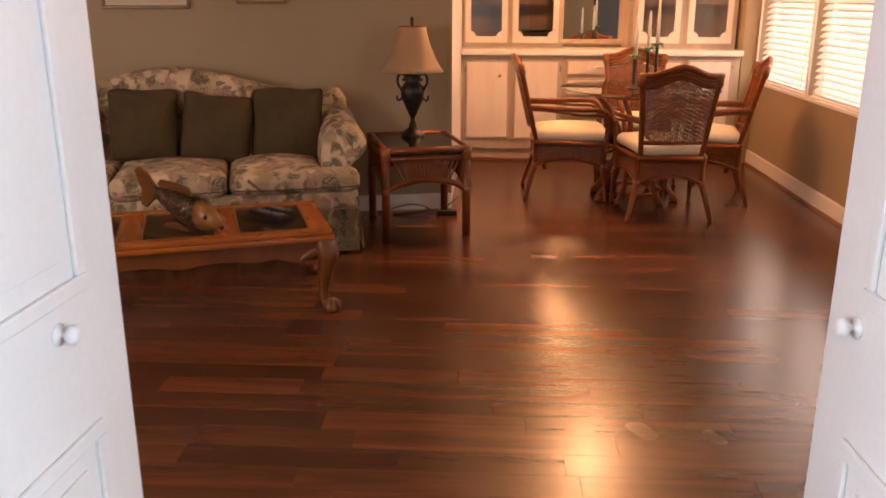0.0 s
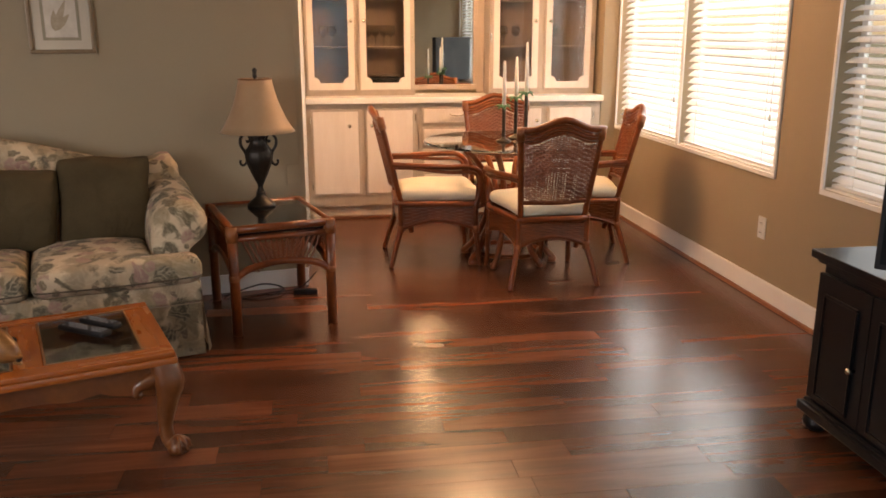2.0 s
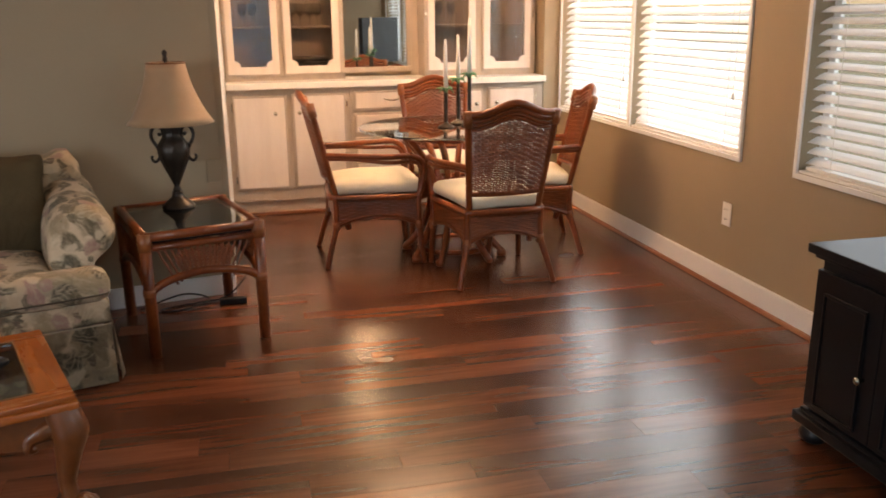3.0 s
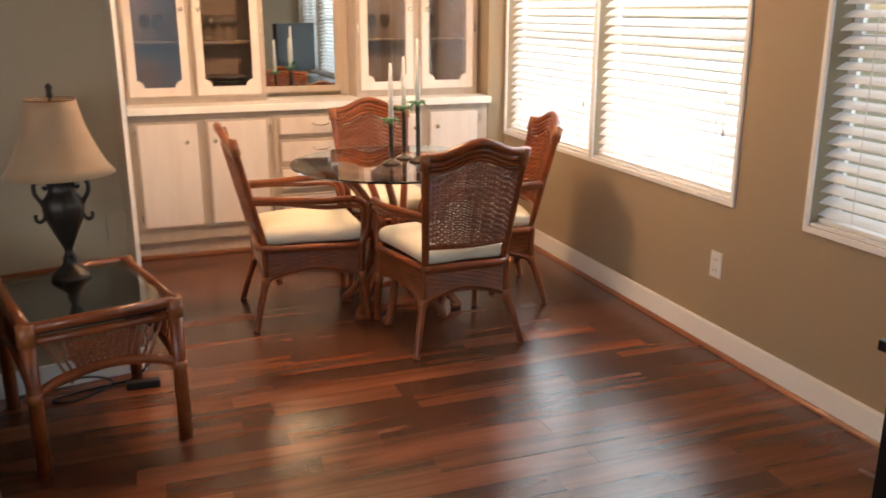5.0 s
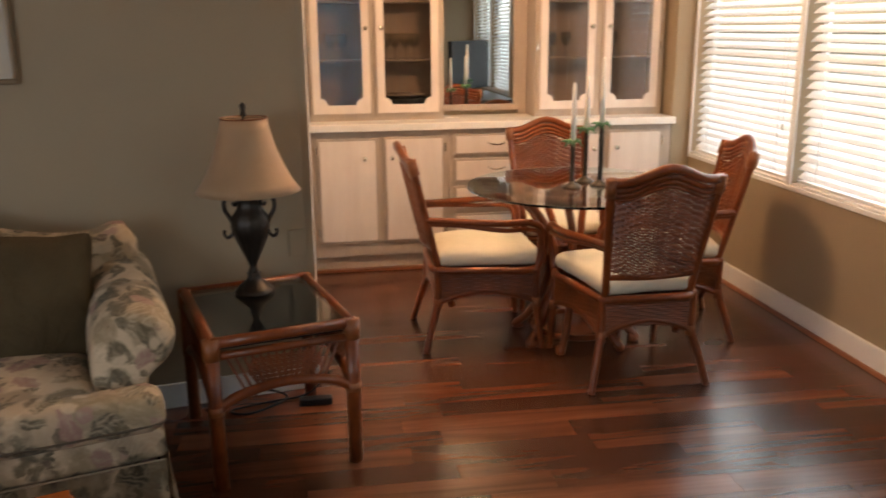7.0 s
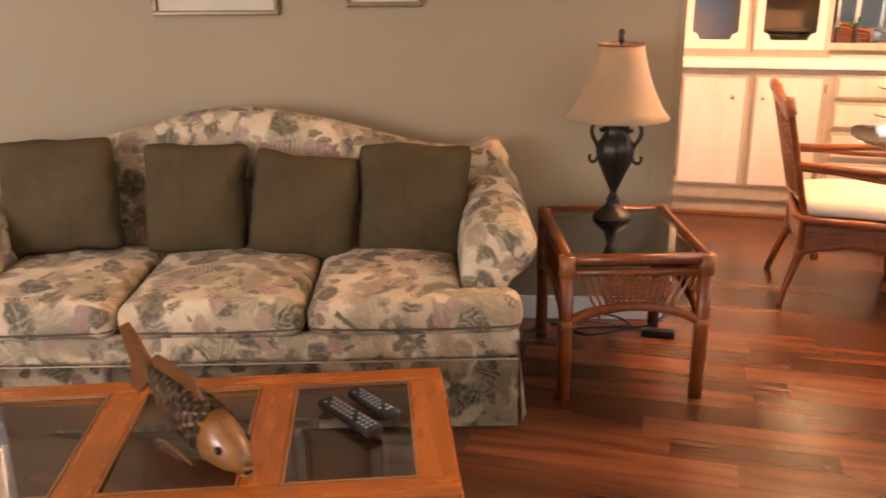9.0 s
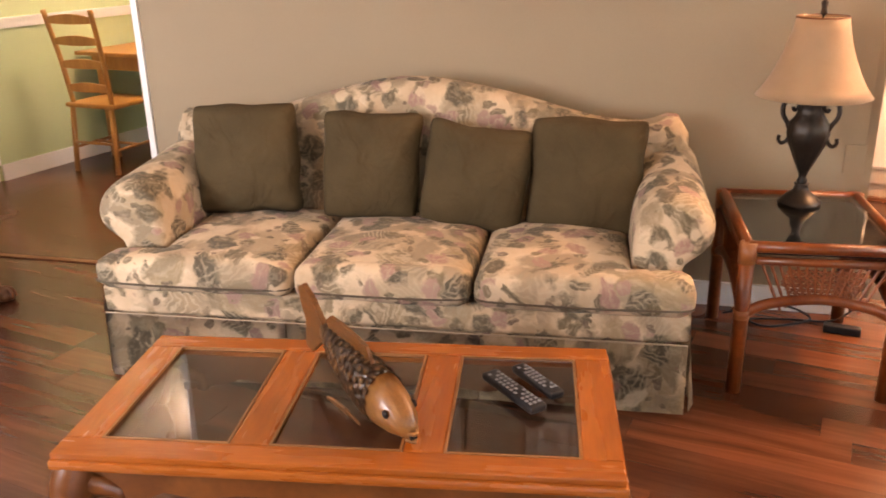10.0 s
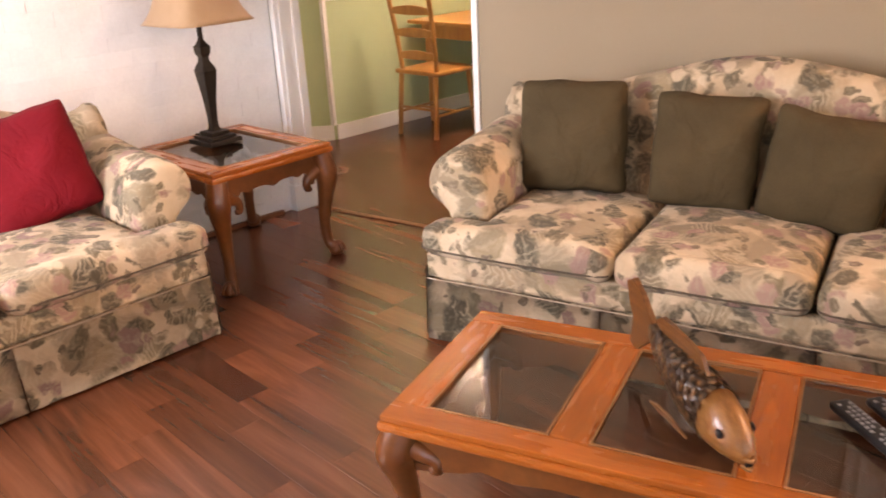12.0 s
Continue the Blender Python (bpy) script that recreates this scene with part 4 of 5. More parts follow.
def candle_holder(x, y, h, ch_):
    c = thing("candle_holder", pose(x, y, 0.7475), "bronze palm-tree candle holder with an ivory taper candle", "candle holder", "palm candle holders")
    part("base", lathe([(0.046, 0), (0.046, 0.005), (0.034, 0.012), (0.014, 0.02), (0.011, 0.03)], 20), BRONZE, c, "", True)
    part("trunk", lathe([(0.0105 + 0.0015 * (k % 2), 0.02 + (h - 0.02) * k / 12) for k in range(13)], 12), BRONZE, c, "ringed bronze trunk")
    bm = bmesh.new()
    for k in range(11):
        a = 2 * math.pi * k / 11
        r = 0.046 + 0.012 * (k % 2)
        lift = 0.016 if k % 2 else -0.008
        tube([(0, 0, h), (0.45 * r * math.cos(a), 0.45 * r * math.sin(a), h + 0.020), (r * math.cos(a), r * math.sin(a), h + lift)], [0.004, 0.010, 0.001], 6, bm, True, 4, 0.35)
    part("fronds", bm, PALM, c, "green enamelled palm fronds", True)
    part("cup", lathe([(0.011, h), (0.013, h + 0.02), (0.012, h + 0.024)], 12), PALM, c, "", True)
    part("candle", lathe([(0.0125, h + 0.022), (0.0115, h + 0.5 * ch_), (0.0075, h + ch_), (0.004, h + ch_ + 0.012)], 14), WAX, c, "ivory taper candle", True)


candle_holder(1.448, 5.70, 0.195, 0.27)
candle_holder(1.553, 5.83, 0.235, 0.25)
candle_holder(1.588, 5.715, 0.27, 0.305)

# ---- living area ----
def sofa(name, m, w, seats, label, group=""):
    """Front edge at y = 0, facing -y; w is the skirt's width."""
    s = thing(name, m, label, "sofa", group)
    h = w / 2
    # body and skirt
    part("body", soft_box(-h + 0.02, 0.03, 0.10, h - 0.02, 0.86, 0.345, 0.03, 0, 1, 14), FLORAL, s, "", True)
    part("front_band", soft_box(-h - 0.004, -0.002, 0.243, h + 0.004, 0.10, 0.348, 0.02, 0, 2, 16, 0.003), FLORAL, s, "", True)
    cuts = [-h] + [-h + (2 * h) * (k + 1) / seats for k in range(seats - 1)] + [h]
    for a, b in zip(cuts, cuts[1:]):
        bm = bmesh.new()
        rows = []
        for j in range(6):
            z = 0.246 - 0.232 * j / 5
            rows.append([bm.verts.new((a + 0.002 + (b - a - 0.004) * i / 20, -0.004 - 0.018 * (j / 5) - 0.006 * (j / 5) * noise.noise(Vector((i * 0.5, j * 0.2, a * 9))), z)) for i in range(21)])
        for r0, r1 in zip(rows, rows[1:]):
            for i in range(20):
                bm.faces.new((r0[i], r0[i + 1], r1[i + 1], r1[i]))
        bmesh.ops.solidify(bm, geom=bm.faces[:], thickness=0.006)
        part("skirt", bm, FLORAL, s, "gathered floral skirt", True)
    for sd in (-1, 1):
        bm = bmesh.new()
        rows = []
        for j in range(6):
            z = 0.30 - 0.286 * j / 5
            rows.append([bm.verts.new((sd * (h + 0.002 + (0.012 + 0.022 * math.sin(i * 1.3) ** 2 * (i < 4)) * (j / 5)), -0.004 + 0.86 * i / 16, z)) for i in range(17)])
        for r0, r1 in zip(rows, rows[1:]):
            for i in range(16):
                bm.faces.new((r0[i], r0[i + 1], r1[i + 1], r1[i]))
        bmesh.ops.solidify(bm, geom=bm.faces[:], thickness=0.006)
        part("skirt", bm, FLORAL, s, "gathered floral skirt", True)
        # rolled arm: a swelling section swept from front to back
        bm = bmesh.new()
        rings = []
        for k in range(15):
            y = 0.115 + 0.73 * k / 14
            rise = 0.055 * (k / 14) ** 1.6
            puff = 0.88 if k == 0 else (0.97 if k == 1 else 1.0)
            sec = [(-0.155, 0.32), (-0.155, 0.47), (-0.150, 0.56 + rise), (-0.105, 0.64 + rise), (-0.03, 0.675 + rise), (0.05, 0.655 + rise), (0.098, 0.60 + rise), (0.108, 0.545 + rise), (0.08, 0.49 + rise), (0.03, 0.462 + rise), (0.0, 0.43), (0.0, 0.32)]
            cx, cz = -0.05, 0.52
            wob = [0.006 * noise.noise(Vector((q * 0.8, k * 0.6, sd * 4.0))) for q in range(len(sec))]
            rings.append([bm.verts.new((sd * (h - 0.025 + cx + (x - cx) * puff + wb), y + (0.012 if k == 0 else 0), cz + (z - cz) * puff + wb)) for (x, z), wb in zip(sec, wob)])
        n = len(rings[0])
        for a, b in zip(rings, rings[1:]):
            for i in range(n):
                j = (i + 1) % n
                bm.faces.new((a[i], a[j], b[j], b[i]))
        bm.faces.new(rings[0])
        bm.faces.new(rings[-1][::-1])
        bmesh.ops.recalc_face_normals(bm, faces=bm.faces)
        arm = part("arm", bm, FLORAL, s, "rolled upholstered arm", True)
        sub = arm.modifiers.new("round", "SUBSURF")
        sub.levels = sub.render_levels = 1
    part("piping", tube([(-h + 0.002, -0.007, 0.246), (-h * 0.5, -0.008, 0.2455), (0, -0.008, 0.2445), (h * 0.5, -0.008, 0.2455), (h - 0.002, -0.007, 0.246)], 0.0026, 6), PIPING, s, "cream corded piping", True)
    # camel back
    bm = bmesh.new()
    nst = 48
    rings = []
    span = h + 0.03
    for k in range(nst + 1):
        x = -span + 2 * span * k / nst
        u = abs(x) / span
        hump = 0.775 + 0.155 * (0.5 + 0.5 * math.cos(math.pi * min(1, u / 0.80))) ** 0.9
        if u > 0.86:
            hump = 0.775 + 0.035 * math.sin(math.pi * (u - 0.86) / 0.20)
        end = max(0.0, (u - 0.93) / 0.07)
        sq = math.sqrt(max(0.0, 1 - end * end * 0.85))
        hump -= 0.055 * end * end
        wob = 0.008 * noise.noise(Vector((x * 3, 1.0, 7.0)))
        z0 = 0.36
        prof = [(0.60, z0), (0.625, 0.50), (0.645, 0.62), (0.655, hump - 0.10), (0.665, hump - 0.04), (0.70, hump), (0.76, hump + 0.012), (0.82, hump - 0.02), (0.86, hump - 0.09), (0.87, 0.60), (0.87, z0)]
        rings.append([bm.verts.new((x, 0.75 + (y - 0.75) * sq + wob, z0 + (z - z0) * (0.93 + 0.07 * sq) + wob)) for y, z in prof])
    n = len(rings[0])
    for a, b in zip(rings, rings[1:]):
        for i in range(n):
            j = (i + 1) % n
            bm.faces.new((a[i], a[j], b[j], b[i]))
    bm.faces.new(rings[0])
    bm.faces.new(rings[-1][::-1])
    part("camel_back", bm, FLORAL, s, "arched upholstered back", True)
    # seat cushions
    inner = h - 0.17
    for k in range(seats):
        a, b = -h + (2 * h) * k / seats, -h + (2 * h) * (k + 1) / seats
        if seats == 3:
            a, b = ((-h, -0.287), (-0.283, 0.300), (0.304, h))[k]
        bx0, bx1 = max(a, -inner), min(b, inner)
        bm = soft_box(bx0 + 0.003, -0.035, 0.338, bx1 - 0.003, 0.62, 0.452, 0.045, 0.028, 5 + k, 14, 0.006)
        c = part("seat_cushion", bm, FLORAL, s, "plump floral seat cushion", True)
        ex0, ex1 = (a - 0.012 if k == 0 else a + 0.003), (b + 0.012 if k == seats - 1 else b - 0.003)
        bm = soft_box(ex0, -0.040, 0.336, ex1, 0.118 if k in (0, seats - 1) else 0.05, 0.455, 0.048, 0.012, 11 + k, 14, 0.006)
        part("cushion_front", bm, FLORAL, c, "", True)
        for z in (0.372,):
            part("welt", tube([(ex0 + 0.02, 0.02, z), (ex0 + 0.035, -0.034, z), ((ex0 + ex1) / 2, -0.0425, z - 0.003), (ex1 - 0.035, -0.034, z), (ex1 - 0.02, 0.02, z)], 0.0035, 6), WELT, c, "corded seam", True)
    return s


SOFA = pose(-1.133, 4.063, 0, 0, 0, 15.8)
sofa("sofa", SOFA, 1.944, 3, "cream floral three-seat camelback sofa with a skirt", "floral sofas")
sofa("loveseat", pose(-2.70, 2.575, 0, 0, 0, 91), 1.43, 2, "cream floral two-seat sofa matching the long one", "floral sofas")


def cushion(m, size, mat, label, seed, group, sag=0.003):
    c = part("throw_pillow", pillow(size[0], size[1], 0.175, 1.0, 22, 22, sag=sag, seed=seed, corner=0.026, pinch=2.7), mat, None, "", True)
    c.matrix_basis = m
    return tagged(c, label, "pillow", group)


for x, y, z, rz, roll, wd, ht, sd in ((-0.625, 0.515, 0.667, 4, -2, 0.415, 0.415, 1), (-0.145, 0.525, 0.648, 2, 2.5, 0.37, 0.405, 2), (0.245, 0.50, 0.622, -3, 7, 0.385, 0.385, 3), (0.64, 0.515, 0.632, -3, 1, 0.415, 0.415, 4)):
    cushion(SOFA @ pose(x, y, z, -12, roll, rz), (wd, ht), OLIVE, "dark olive square throw pillow leaning on the floral sofa", sd, "olive pillows")
cushion(pose(-2.70, 2.575, 0, 0, 0, 91) @ pose(0.34, 0.50, 0.66, -16, -13, -16), (0.42, 0.42), RED, "crimson square throw pillow on the floral loveseat", 9, "")


def cabriole(x, y, h, sx, sy, r=0.039):
    """A carved leg that swells at the knee and ends in a ball foot."""
    d = Vector((sx, sy, 0)).normalized()
    pts = [Vector((x, y, h)), Vector((x, y, h * 0.80)) + d * 0.022, Vector((x, y, h * 0.60)) + d * 0.010, Vector((x, y, h * 0.32)) - d * 0.008, Vector((x, y, h * 0.13)) + d * 0.002, Vector((x, y, 0.035)) + d * 0.034]
    bm = tube(pts, [r * 1.15, r * 1.30, r * 0.92, r * 0.62, r * 0.60, r * 0.85], 12)
    # scrolled brackets beside the knee
    for ax, ay in ((-sx, 0), (0, -sy)):
        k = Vector((ax, ay, 0))
        tube([Vector((x, y, h * 0.86)), Vector((x, y, h * 0.82)) + k * 0.05, Vector((x, y, h * 0.77)) + k * 0.085, Vector((x, y, h * 0.70)) + k * 0.088, Vector((x, y, h * 0.69)) + k * 0.070], [r * 0.95, r * 0.75, r * 0.5, r * 0.42, r * 0.3], 10, bm)
    foot = pts[-1]
    lathe([(0.012, 0.0), (0.030, 0.006), (0.036, 0.022), (0.030, 0.042), (0.016, 0.052)], 14, bm, (foot.x, foot.y, 0))
    for k in range(3):
        a = math.atan2(sy, sx) + (k - 1) * 0.8
        tube([(foot.x, foot.y, 0.06), (foot.x + 0.030 * math.cos(a), foot.y + 0.030 * math.sin(a), 0.045), (foot.x + 0.040 * math.cos(a), foot.y + 0.040 * math.sin(a), 0.015)], [0.010, 0.009, 0.006], 6, bm, True, 3)
    return bm


def apron(length, h, t=0.018, drop=0.04):
    """A board with a scalloped lower edge, along x."""
    n = 40
    pts = [(-length / 2, 0.0), (length / 2, 0.0)]
    for k in range(n + 1):
        u = 1 - 2 * k / n
        a = abs(u)
        low = h + drop * (0.9 * max(0, (a - 0.72) / 0.28) ** 0.7 if a > 0.72 else -0.15) + 0.012 * math.exp(-((a - 0.55) / 0.10) ** 2) + 0.016 * math.exp(-(a / 0.12) ** 2)
        pts.append((u * length / 2, -low))
    return slab(pts, -t / 2, t / 2, 0.0, "y")


def claw_table(name, m, lx, ly, h, panes, label, group):
    t = thing(name, m, label, "table", group)
    hx, hy = lx / 2, ly / 2
    rim, bar = 0.077, 0.093
    lip, low = 0.007, h - 0.016
    for q in (-1, 1):
        y0, y1 = sorted((q * (hy - lip), q * (hy - rim)))
        part("edge_rail", boxes((-hx + lip, y0, low, hx - lip, y1, h), bevel=0.004), OAK, t)
        x0, x1 = sorted((q * (hx - lip), q * (hx - rim - 0.018)))
        part("end_rail", boxes((x0, -hy + rim + 0.001, low, x1, hy - rim - 0.001, h), bevel=0.004), OAK_ACROSS, t)
        y0, y1 = sorted((q * hy, q * (hy - 0.06)))
        part("edge_moulding", boxes((-hx, y0, h - 0.042, hx, y1, low - 0.001), bevel=0.009), OAK, t, "rounded oak edge moulding")
        x0, x1 = sorted((q * hx, q * (hx - 0.06)))
        part("edge_moulding", boxes((x0, -hy + 0.0605, h - 0.042, x1, hy - 0.0605, low - 0.001), bevel=0.009), OAK_ACROSS, t, "rounded oak edge moulding")
    x0, x1 = -hx + rim + 0.018, hx - rim - 0.018
    step = (x1 - x0 + bar) / panes
    for k in range(panes):
        a, b = x0 + step * k, x0 + step * (k + 1) - bar
        y0, y1 = -hy + rim, hy - rim
        part("pane", boxes((a + 0.002, y0 + 0.002, h - 0.014, b - 0.002, y1 - 0.002, h - 0.008)), SMOKED, t, "tinted glass pane").visible_shadow = False
        part("pane_bead", boxes((a, y0, h - 0.006, b, y0 + 0.006, h + 0.001), (a, y1 - 0.006, h - 0.006, b, y1, h + 0.001), (a, y0 + 0.006, h - 0.006, a + 0.006, y1 - 0.006, h + 0.001), (b - 0.006, y0 + 0.006, h - 0.006, b, y1 - 0.006, h + 0.001)), BEAD, t, "thin bead round the glass")
        if k < panes - 1:
            part("cross_rail", boxes((b, y0 + 0.001, h - 0.034, b + bar, y1 - 0.001, h), bevel=0.006), OAK_ACROSS, t)
    in_x, in_y = hx - 0.046, hy - 0.046
    for s in (-1, 1):
        bm = apron(2 * in_x - 0.06, 0.075)
        bm.transform(Matrix.Translation((0, s * in_y, h - 0.043)))
        part("apron", bm, OAKDARK, t, "scalloped oak apron")
        bm = apron(2 * in_y - 0.06, 0.075)
        bm.transform(Matrix.Translation((s * in_x, 0, h - 0.043)) @ Matrix.Rotation(radians(90), 4, "Z"))
        part("apron", bm, OAKDARK, t, "scalloped oak apron")
        for q in (-1, 1):
            part("leg", cabriole(s * in_x, q * in_y, h - 0.043, s, q), OAKDARK, t, "carved cabriole leg with a claw foot", True)
    return t


COFFEE = pose(-0.858, 3.468, 0, 0, 0, 19.5)
CT = 0.372
claw_table("coffee_table", COFFEE, 1.28, 0.615, CT, 3, "honey oak coffee table with three tinted glass panes", "oak tables")
claw_table("end_table", pose(-3.335, 3.79, 0, 0, 0, 93), 0.63, 0.70, 0.535, 1, "honey oak end table with a glass top beside the loveseat", "oak tables")

# carved fish
f = thing("fish_carving", pose(-0.664, 3.349, CT, 0, 0, 152) @ Matrix.Scale(1.03, 4), "carved wooden fish with dark scales lying on the coffee table", "carving")
body = [(-0.045, 0.038, 0.014, 0.018), (-0.02, 0.048, 0.030, 0.034), (0.02, 0.058, 0.042, 0.052), (0.07, 0.066, 0.048, 0.062), (0.13, 0.076, 0.049, 0.066), (0.19, 0.090, 0.044, 0.060), (0.25, 0.105, 0.033, 0.046), (0.30, 0.122, 0.020, 0.032), (0.335, 0.134, 0.012, 0.024)]


def fish_rings(items):
    bm = bmesh.new()
    rings = []
    for x, z, wd, ht in items:
        rings.append([bm.verts.new((x, wd * math.cos(a), z + ht * math.sin(a))) for a in (2 * math.pi * k / 18 for k in range(18))])
    for a, b in zip(rings, rings[1:]):
        for i in range(18):
            j = (i + 1) % 18
            bm.faces.new((a[i], a[j], b[j], b[i]))
    bm.faces.new(rings[0][::-1])
    bm.faces.new(rings[-1])
    return bm


part("head", fish_rings([(x, z, w_ * 1.03, h_ * 1.03) for x, z, w_, h_ in body[:4]]), FISHWOOD, f, "polished wooden head", True)
part("scaled_body", fish_rings(body[3:]), SCALES, f, "dark carved scales", True)
bm = bmesh.new()
for row in range(11):
    for k in range(11):
        u = (row + 0.3) / 11
        x = 0.075 + 0.235 * u
        z = float(np.interp(x, [b[0] for b in body], [b[1] for b in body]))
        wd = float(np.interp(x, [b[0] for b in body], [b[2] for b in body]))
        ht = float(np.interp(x, [b[0] for b in body], [b[3] for b in body]))
        a = math.pi * (k + 0.5 * (row % 2)) / 11 * 1.5 - 0.8
        n = Vector((0, math.cos(a) * ht, math.sin(a) * wd)).normalized()
        p = Vector((x, wd * math.cos(a), z + ht * math.sin(a)))
        side = Vector((1, 0, 0)).cross(n)
        q = [p + n * 0.001 - side * 0.009, p + Vector((-0.016, 0, 0)) + n * 0.004 - side * 0.006, p + Vector((-0.016, 0, 0)) + n * 0.004 + side * 0.006, p + n * 0.001 + side * 0.009, p + Vector((0.012, 0, 0)) + n * 0.001]
        bm.faces.new([bm.verts.new(v) for v in q])
part("scale_relief", bm, SCALES, f, "raised carved scales")["kind"] = "stuff"


def fin(points, thick=0.006):
    return slab(points, -thick / 2, thick / 2, 0.0015, "y")


part("tail_fin", fin([(0.325, 0.115), (0.36, 0.085), (0.395, 0.055), (0.425, 0.065), (0.42, 0.11), (0.415, 0.135), (0.435, 0.17), (0.45, 0.215), (0.42, 0.232), (0.375, 0.205), (0.34, 0.17), (0.32, 0.15)], 0.014), FINWOOD, f, "fanned tail fin")
part("dorsal_fin", fin([(0.10, 0.128), (0.13, 0.172), (0.18, 0.182), (0.24, 0.188), (0.29, 0.19), (0.315, 0.17), (0.28, 0.14), (0.2, 0.13)], 0.010), FINWOOD, f, "ridged dorsal fin")
bm = fin([(0.10, 0.0), (0.14, 0.035), (0.20, 0.03), (0.25, 0.008), (0.22, 0.0), (0.16, 0.002)], 0.006)
bm.transform(Matrix.Translation((0, 0.046, 0)) @ Matrix.Rotation(radians(-25), 4, "X"))
part("side_fin", bm, FINWOOD, f)
bm = fin([(0.10, 0.0), (0.14, 0.035), (0.20, 0.03), (0.25, 0.008), (0.22, 0.0), (0.16, 0.002)], 0.006)
bm.transform(Matrix.Translation((0, -0.046, 0)) @ Matrix.Rotation(radians(25), 4, "X"))
part("side_fin", bm, FINWOOD, f)
for s in (-1, 1):
    bm = lathe([(0.010, 0), (0.009, 0.004), (0.004, 0.007)], 14)
    bm.transform(Matrix.Translation((0.005, s * 0.036, 0.070)) @ Matrix.Rotation(radians(-90 * s), 4, "X"))
    part("eye", bm, PLASTIC, f, "glossy black eye", True)
part("lip", tube([(-0.040, 0.012, 0.036), (-0.055, 0.0, 0.036), (-0.040, -0.012, 0.036)], 0.005, 8), FISHWOOD, f, "", True)
part("jaw", tube([(-0.035, 0.011, 0.018), (-0.050, 0.0, 0.014), (-0.035, -0.011, 0.018)], 0.005, 8), FISHWOOD, f, "", True)
part("mouth", tube([(-0.03, 0.0, 0.028), (-0.049, 0.0, 0.026)], 0.010, 8, curved=False), DARK, f)


def remote(ax, ay, bx, by, wd, label):
    a, b = Vector((ax, ay, 0)), Vector((bx, by, 0))
    ln = (b - a).length
    r = thing("remote_control", pose((ax + bx) / 2, (ay + by) / 2, CT + 0.001, 0, 0, math.degrees(math.atan2(by - ay, bx - ax))), label, "remote control", "remotes")
    part("case", boxes((-ln / 2, -wd / 2, 0, ln / 2, wd / 2, 0.020), bevel=0.007), PLASTIC, r, "", True)
    bm = bmesh.new()
    rows = int(ln / 0.0155) - 1
    for i in range(rows):
        for j in (-1, 0, 1):
            x = -ln / 2 + 0.018 + i * 0.0155
            if x < ln / 2 - 0.02 and (i + j) % 7:
                box(bm, x, j * wd * 0.28 - 0.0038, 0.0195, x + 0.008, j * wd * 0.28 + 0.0038, 0.0222)
    part("buttons", bm, BUTTON, r, "grey rubber buttons")["kind"] = "stuff"


remote(-0.591, 3.686, -0.415, 3.571, 0.048, "long black remote control with grey buttons on the coffee table")
remote(-0.538, 3.748, -0.395, 3.651, 0.040, "short black remote control on the coffee table")

# rattan end table
ET = pose(0.068, 4.898, 0, 0, 0, 15.5)
t = thing("end_table", ET, "rattan end table with a glass top and woven front", "table")
W, D, H = 0.252, 0.315, 0.53
for sx in (-1, 1):
    for sy in (-1, 1):
        part("leg", tube([(sx * (W - 0.02), sy * (D - 0.02), 0), (sx * (W - 0.02), sy * (D - 0.02), H - 0.012)], 0.0235, 12, curved=False), RATTAN, t, "", True)
        part("corner_wrap", tube([(sx * (W - 0.02), sy * (D - 0.02), H - 0.075), (sx * (W - 0.02), sy * (D - 0.02), H - 0.006)], 0.028, 12, curved=False), WRAP, t, "pale rattan binding", True)
        part("joint_wrap", tube([(sx * (W - 0.02), sy * (D - 0.02), 0.265), (sx * (W - 0.02), sy * (D - 0.02), 0.295)], 0.0262, 12, curved=False), WRAP, t, "pale rattan binding", True)
for sy in (-1, 1):
    y = sy * (D - 0.02)
    for z, r in ((H - 0.020, 0.019), (H - 0.066, 0.014)):
        part("top_rail", tube([(-W + 0.02, y, z), (W - 0.02, y, z)], r, 10, curved=False), RATTAN, t, "", True)
    part("arched_rail", tube([(-W + 0.02, y, 0.275), (-W * 0.62, y, 0.318), (0, y, 0.342), (W * 0.62, y, 0.318), (W - 0.02, y, 0.275)], 0.0175, 10), RATTAN, t, "", True)
for sx in (-1, 1):
    x = sx * (W - 0.02)
    for z, r in ((H - 0.020, 0.019), (H - 0.066, 0.014)):
        part("top_rail", tube([(x, -D + 0.02, z), (x, D - 0.02, z)], r, 10, curved=False), RATTAN, t, "", True)
    part("arched_rail", tube([(x, -D + 0.02, 0.275), (x, -D * 0.62, 0.318), (x, 0, 0.342), (x, D * 0.62, 0.318), (x, D - 0.02, 0.275)], 0.0175, 10), RATTAN, t, "", True)


def fan_panel(length):
    """Spindles that fan out, filled with weaving in the middle; along x, standing."""
    bm = bmesh.new()
    h0, h1 = 0.33, H - 0.075
    n = 15
    for k in range(n):
        u = -1 + 2 * k / (n - 1)
        arch = 0.285 + 0.057 * math.cos(u * 0.85 * math.pi / 2)
        tube([(u * length * 0.56, 0, arch), (u * length * 0.90, 0, h1)], 0.0048, 5, bm, False)
    z, row = 0.335, 0
    while z < h1 - 0.012:
        k = (z - 0.33) / (h1 - 0.33)
        half = length * (0.36 + 0.18 * (1 - abs(2 * k - 1)) + 0.12 * k)
        m_ = 22
        tube([(-half + 2 * half * i / m_, 0.004 * (-1) ** (i + row), z) for i in range(m_ + 1)], 0.0036, 4, bm, False)
        z += 0.0078
        row += 1
    return bm


